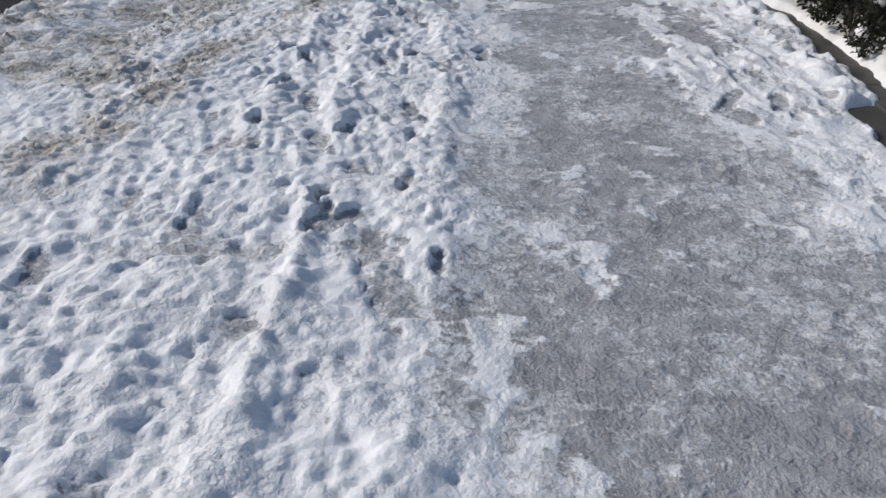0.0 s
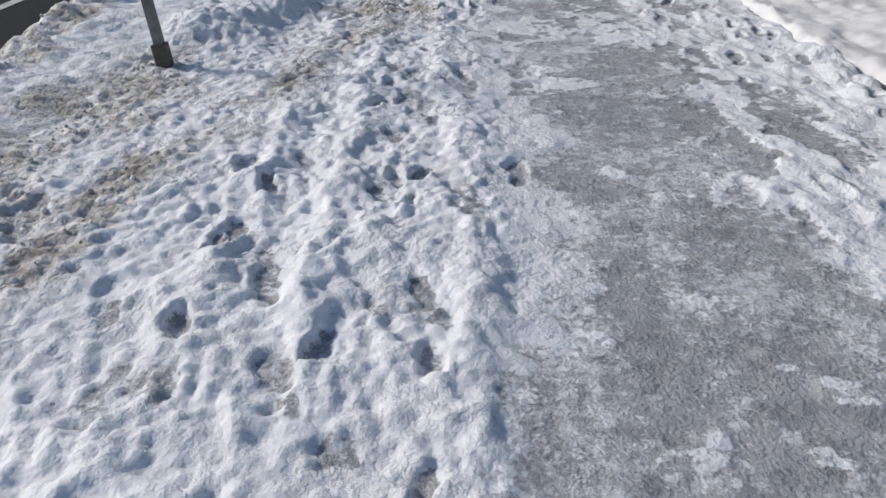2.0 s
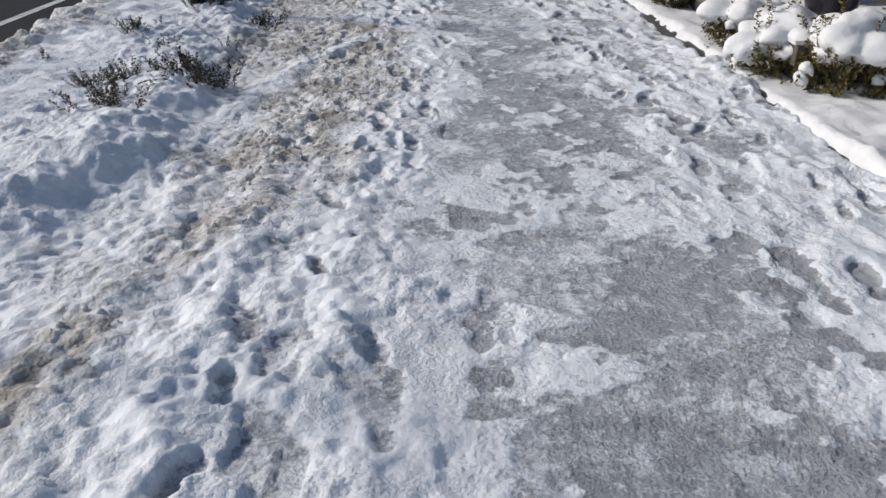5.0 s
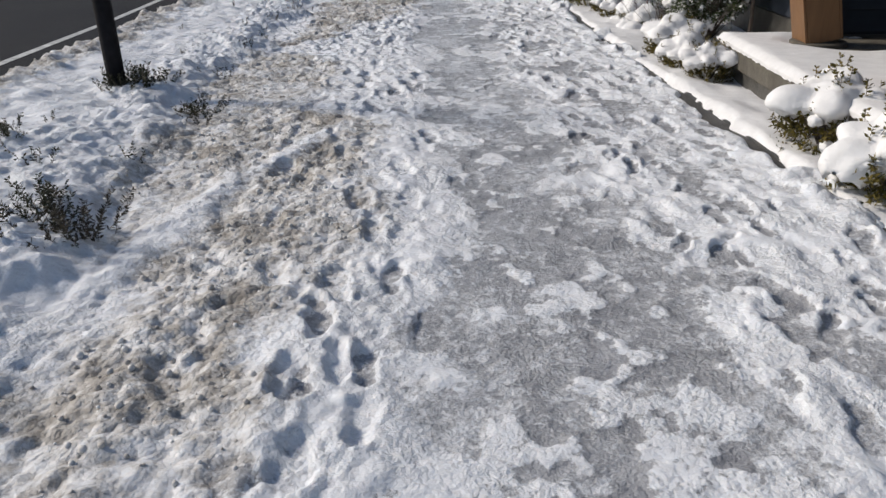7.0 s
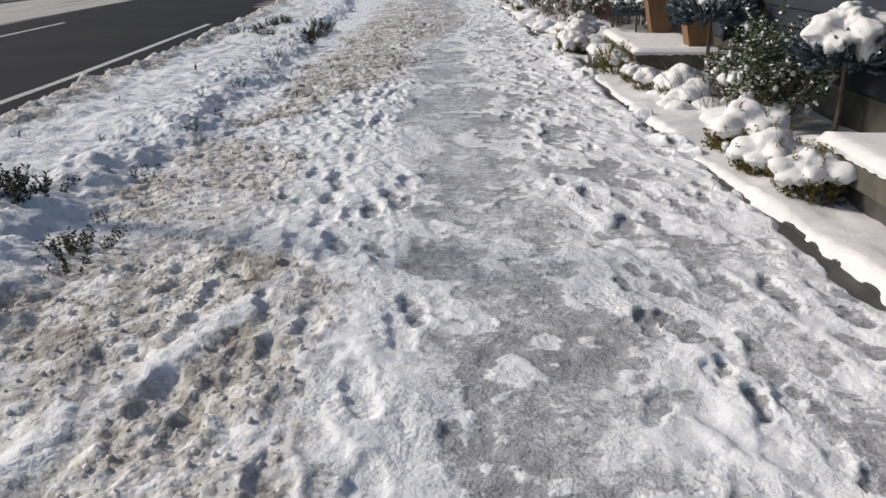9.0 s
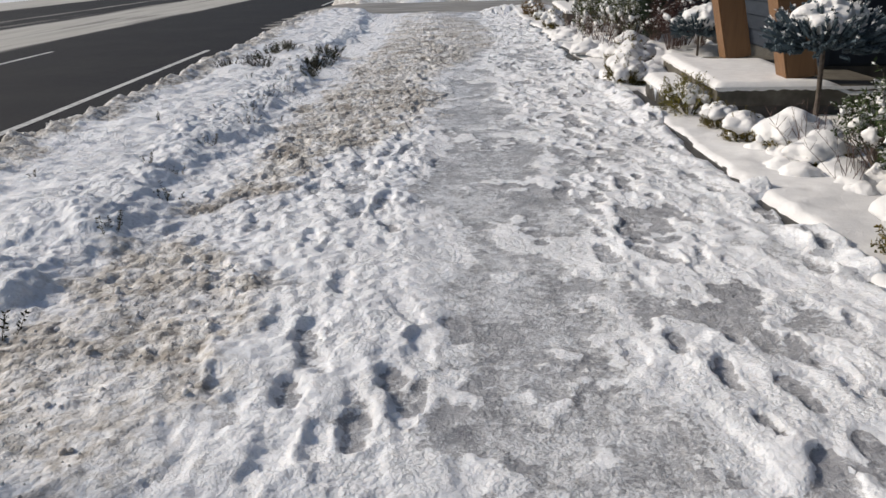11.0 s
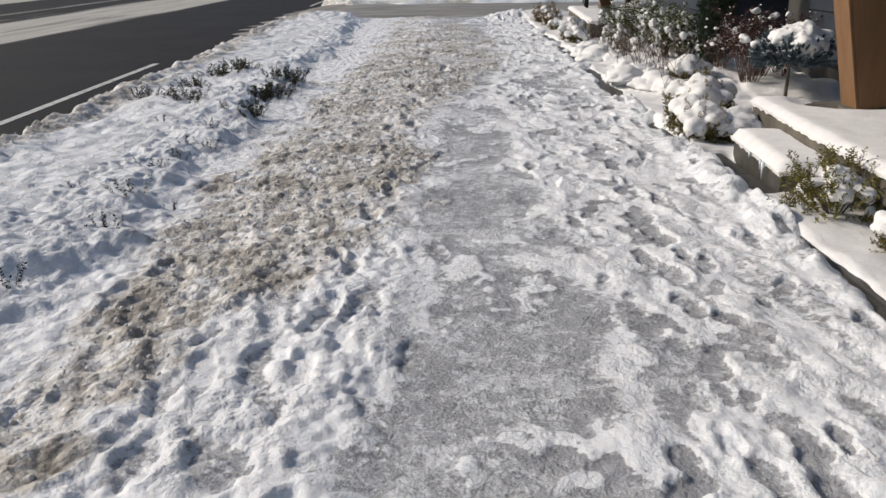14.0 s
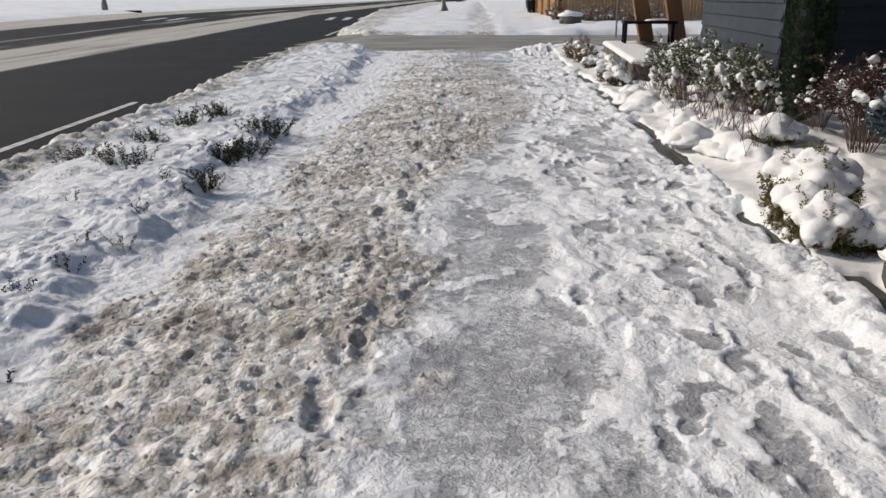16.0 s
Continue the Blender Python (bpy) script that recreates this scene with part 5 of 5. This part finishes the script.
put(verge_plant(74, 36, 0.16, 0.28, DARK_LEAF, 0.030, 0.012, 0.011, "bushy dark evergreen tuft standing out of the snow"),
    [(-1.85, 9.95, 0.9, 0), (-2.35, 13.0, 1.1, 50), (-1.75, 12.3, 0.85, 130), (-3.0, 24.6, 1.1, 210), (-2.85, 25.3, 1.0, 20), (-2.0, 23.3, 1.2, 160), (-1.98, 24.2, 1.15, 70), (-1.9, 21.85, 0.95, 300),
     (-2.1, 22.9, 1.0, 250), (-3.05, 23.75, 0.8, 10), (-2.5, 12.85, 0.8, 80), (-2.55, 11.0, 0.6, 10)])

# ---- things on the verge and beyond ----
SIGN_POST = thing("sign_post", "square galvanised sign post in a short sleeve", "post", "", Matrix.Translation((-2.27, 6.75, height(-2.27, 6.75) - 0.05)) @ Matrix.Rotation(radians(-6), 4, "Y"))
s = Shape()
s.box(-0.030, 0.030, -0.030, 0.030, 0.02, 2.2, 0.004)
s.object("pole", GALVANISED, SIGN_POST)
s = Shape()
s.box(-0.046, 0.046, -0.046, 0.046, -0.25, 0.20, 0.006)
s.object("sleeve", CONCRETE, SIGN_POST, "pale weathered sleeve")
s = Shape()
s.tube([(-0.05, 0, 0.165), (0.05, 0, 0.165)], 0.008, 0.008, 6)
s.object("bolt", GALVANISED, SIGN_POST)

LAMP_POST = thing("lamp_post", "black painted steel lamp post standing in the snow", "post", "", Matrix.Translation((-2.56, 12.92, height(-2.56, 12.92) - 0.02)) @ Matrix.Rotation(radians(-0.5), 4, "Y"))
s = Shape()
s.lathe([(0.074, -0.3), (0.074, 0.4), (0.071, 1.6), (0.069, 2.7)], 24)
s.object("pole", BLACK_METAL, LAMP_POST, smooth=False)

# pot on the first porch
POT = thing("planter_pot", "dark glazed pot with withered trailing plants under snow", "pot", "", house_frame(2.86, 10.18, 0.372))
s = Shape()
s.lathe([(0.10, 0), (0.15, 0.05), (0.19, 0.2), (0.20, 0.33), (0.215, 0.34), (0.215, 0.37), (0.18, 0.37), (0.17, 0.33)], 28)
s.object("pot", GLAZE, POT, smooth=True)
rng = random.Random(5)
wood, leaves, white = Shape(), Shape(), Shape()
for k in range(40):
    a_ = rng.uniform(0, 6.283)
    q = rng.uniform(0.1, 0.26)
    down = rng.uniform(-0.25, 0.14) if q > 0.2 else rng.uniform(0.02, 0.16)
    sprig(wood, leaves, (0.1 * math.cos(a_), 0.1 * math.sin(a_), 0.36), (q * math.cos(a_), q * math.sin(a_), 0.38 + down), 0.03, 0.015, rng, 0.02, 0.002)
    if k % 6 == 0:
        white.take(snow_lump([(0, 0, 0, 0.06), (0.05, 0, 0, 0.04)], k, 2, 0.5, 0.1), Matrix.Translation((q * 0.8 * math.cos(a_), q * 0.8 * math.sin(a_), 0.40)))
wood.object("stem", BARK, POT)
leaves.object("foliage", RED_LEAF, POT)
tagged(white.object("snow_dusting", SNOW, POT, "pads of snow", smooth=True), kind="stuff")

# low concrete pillar at the start of the bed
PILLAR = thing("gate_pillar", "low square concrete pillar capped with snow", "pillar", "", house_frame(2.62, 4.35, 0.0))
s = Shape()
s.box(-0.2, 0.25, -0.22, 0.22, -0.1, 0.34, 0.02)
s.object("block", CONCRETE, PILLAR)
s = Shape()
s.take(snow_lump([(0, 0, 0, 0.2), (-0.1, 0.1, 0, 0.16), (0.12, -0.08, 0, 0.17), (-0.08, -0.12, 0, 0.15), (0.14, 0.12, 0, 0.14)], 9, 4, 0.15), Matrix.Translation((0.02, 0, 0.345)) @ Matrix.Diagonal((1.05, 1.02, 0.45, 1)))
s.object("snow_cap", SNOW, PILLAR, "rounded snow cap", smooth=True)


def fence(x0, y0, x1, y1, tall=1.8):
    """A close-boarded timber fence, each board a piece."""
    length = math.hypot(x1 - x0, y1 - y0)
    p = thing("board_fence", "close-boarded brown timber fence beyond the driveway", "fence", "fences",
              Matrix.Translation((x0, y0, float(rise(y0)))) @ Matrix.Rotation(math.atan2(y1 - y0, x1 - x0), 4, "Z"))
    s = Shape()
    s.box(0, 0.138, -0.011, 0.011, -0.1, tall, 0.003)
    me = bpy.data.meshes.new("board")
    me.from_pydata(s.v, [], s.f)
    me.materials.append(FENCE_WOOD)
    for k in range(int(length / 0.145)):
        b = new("board", me)
        b.parent = p
        b.matrix_basis = Matrix.Translation((0.145 * k, 0.006 * (k % 2), 0.02 * math.sin(k * 2.3)))
    for k in range(int(length / 2.4) + 1):
        s = Shape()
        s.box(2.4 * k - 0.05, 2.4 * k + 0.05, 0.02, 0.12, -0.2, tall + 0.1, 0.006)
        s.object("post", FENCE_WOOD, p)
    for z in (0.35, tall - 0.3):
        s = Shape()
        s.box(0, length, 0.018, 0.058, z, z + 0.09, 0.004)
        s.object("rail", FENCE_WOOD, p)
    return p


fence(4.3, 52.5, 13.5, 52.0)
fence(4.3, 52.6, 3.6, 66.0)

FAR_SIGN = thing("sign_post", "thin grey steel post beside the driveway", "post", "", Matrix.Translation((4.85, 42.2, float(rise(42.2)))))
s = Shape()
s.tube([(0, 0, -0.3), (0, 0, 3.0)], 0.03, 0.03, 10)
s.object("pole", GALVANISED, FAR_SIGN)
FAR_LAMP = thing("street_lamp", "grey street lamp post on a flared foot", "lamp post", "", Matrix.Translation((-1.75, 66.5, float(rise(66.5)))))
s = Shape()
s.lathe([(0.35, -0.1), (0.3, 0.12), (0.14, 0.5), (0.11, 0.8), (0.09, 6.0)], 16)
s.object("pole", GALVANISED, FAR_LAMP)
for x, y in ((-30.5, 81.5), (-43, 78)):
    FAR_LAMP_2 = thing("street_lamp", "street lamp post across the road on a flared foot", "lamp post", "far street lamps", Matrix.Translation((x, y, 0.9)))
    s = Shape()
    s.lathe([(0.26, -0.6), (0.24, 0.1), (0.13, 0.55), (0.10, 0.8), (0.09, 7.0)], 16)
    s.object("pole", GALVANISED, FAR_LAMP_2)

for x, y in ((-27.6, 79.5), (-33.0, 80.5), (-38.5, 80.0)):
    STOP = thing("wheel_stop", "dark low kerb block lying in the far snow", "kerb block", "wheel stops", Matrix.Translation((x, y, 0.36)))
    s = Shape()
    s.box(-1.0, 1.0, -0.12, 0.12, -0.2, 0.16, 0.03)
    s.object("block", DARK_TRIM, STOP)

# a snow-capped boulder, rough grasses and a post by the far fence
put(cypress(62, 2.2, 0.35), [(3.5, 62.5, 1.0, 0)], lambda x, y: float(rise(y)) + 0.05)
BOULDER = thing("boulder", "dark boulder under a smooth cap of snow", "boulder", "", Matrix.Translation((4.2, 50.2, float(rise(50.2)) + 0.05)))
s = Shape()
s.take(snow_lump([(0, 0, 0, 0.4), (0.3, 0.1, 0, 0.3)], 15, 3, 0.8, 0.12), Matrix.Translation((0, 0, 0.1)))
s.object("stone", CONCRETE, BOULDER)
s = Shape()
s.take(snow_lump([(0, 0, 0, 0.38), (0.3, 0.1, 0, 0.3), (-0.2, 0, 0, 0.25)], 16, 3, 0.2, 0.04), Matrix.Translation((0, 0, 0.3)) @ Matrix.Diagonal((1.05, 1.05, 0.6, 1)))
s.object("snow_cap", SNOW, BOULDER, "smooth snow cap", smooth=True)
put(leafy_shrub(81, 0.7, 0.5, TAN_LEAF, 0.06, 14, 14, "withered tan shrub with snow before the fence", "withered_shrub"),
    [(5.2, 51.4, 1.0, 0), (6.1, 51.5, 0.9, 90), (7.0, 51.3, 1.0, 200), (3.95, 52.6, 1.1, 40), (4.6, 51.7, 0.8, 10), (8.0, 51.2, 1.0, 130)],
    lambda x, y: float(rise(y)) + 0.05)
FENCE_POST = thing("dark_post", "dark square post at the corner of the fence", "post", "", Matrix.Translation((4.15, 53.4, float(rise(53)))))
s = Shape()
s.box(-0.1, 0.1, -0.1, 0.1, -0.1, 2.2, 0.01)
s.object("pole", DARK_TRIM, FENCE_POST)

# ---- loose crumbs of slush ----
rng = random.Random(90)
crumbs = Shape()
protos = []
for k in range(6):
    bm = bmesh.new()
    bmesh.ops.create_icosphere(bm, subdivisions=1, radius=1)
    for v in bm.verts:
        v.co *= 1 + 0.35 * noise.noise(v.co * 1.7 + Vector((k * 5, 0, 0)))
    bm.verts.index_update()
    protos.append(([v.co.copy() for v in bm.verts], [[v.index for v in f.verts] for f in bm.faces]))
    bm.free()
gi, gj = np.where(grit > 0.42)
pick = np.random.RandomState(4).permutation(len(gi))[:6500]
for i, j in zip(gi[pick], gj[pick]):
    if sy[i] > 30 or sy[i] < 0.8:
        continue
    size = 0.004 + 0.012 * rng.random() ** 3.0
    verts, faces = protos[rng.randrange(6)]
    turn = Matrix.Rotation(rng.uniform(0, 6.28), 3, Vector((rng.random() - 0.5, rng.random() - 0.5, 0.6)).normalized())
    c = Vector((sx[j] + rng.uniform(-0.01, 0.01), sy[i] + rng.uniform(-0.01, 0.01), Z[i, j] + size * 0.3))
    crumbs.add([c + turn @ (v * size) for v in verts], faces)
CRUMB = leaf_material("slush_crumb", (0.42, 0.38, 0.335), (0.82, 0.81, 0.79), 0.0)
tagged(crumbs.object("slush_crumbs", CRUMB, smooth=True), "loose grey-brown crumbs of frozen slush", "slush", kind="stuff")
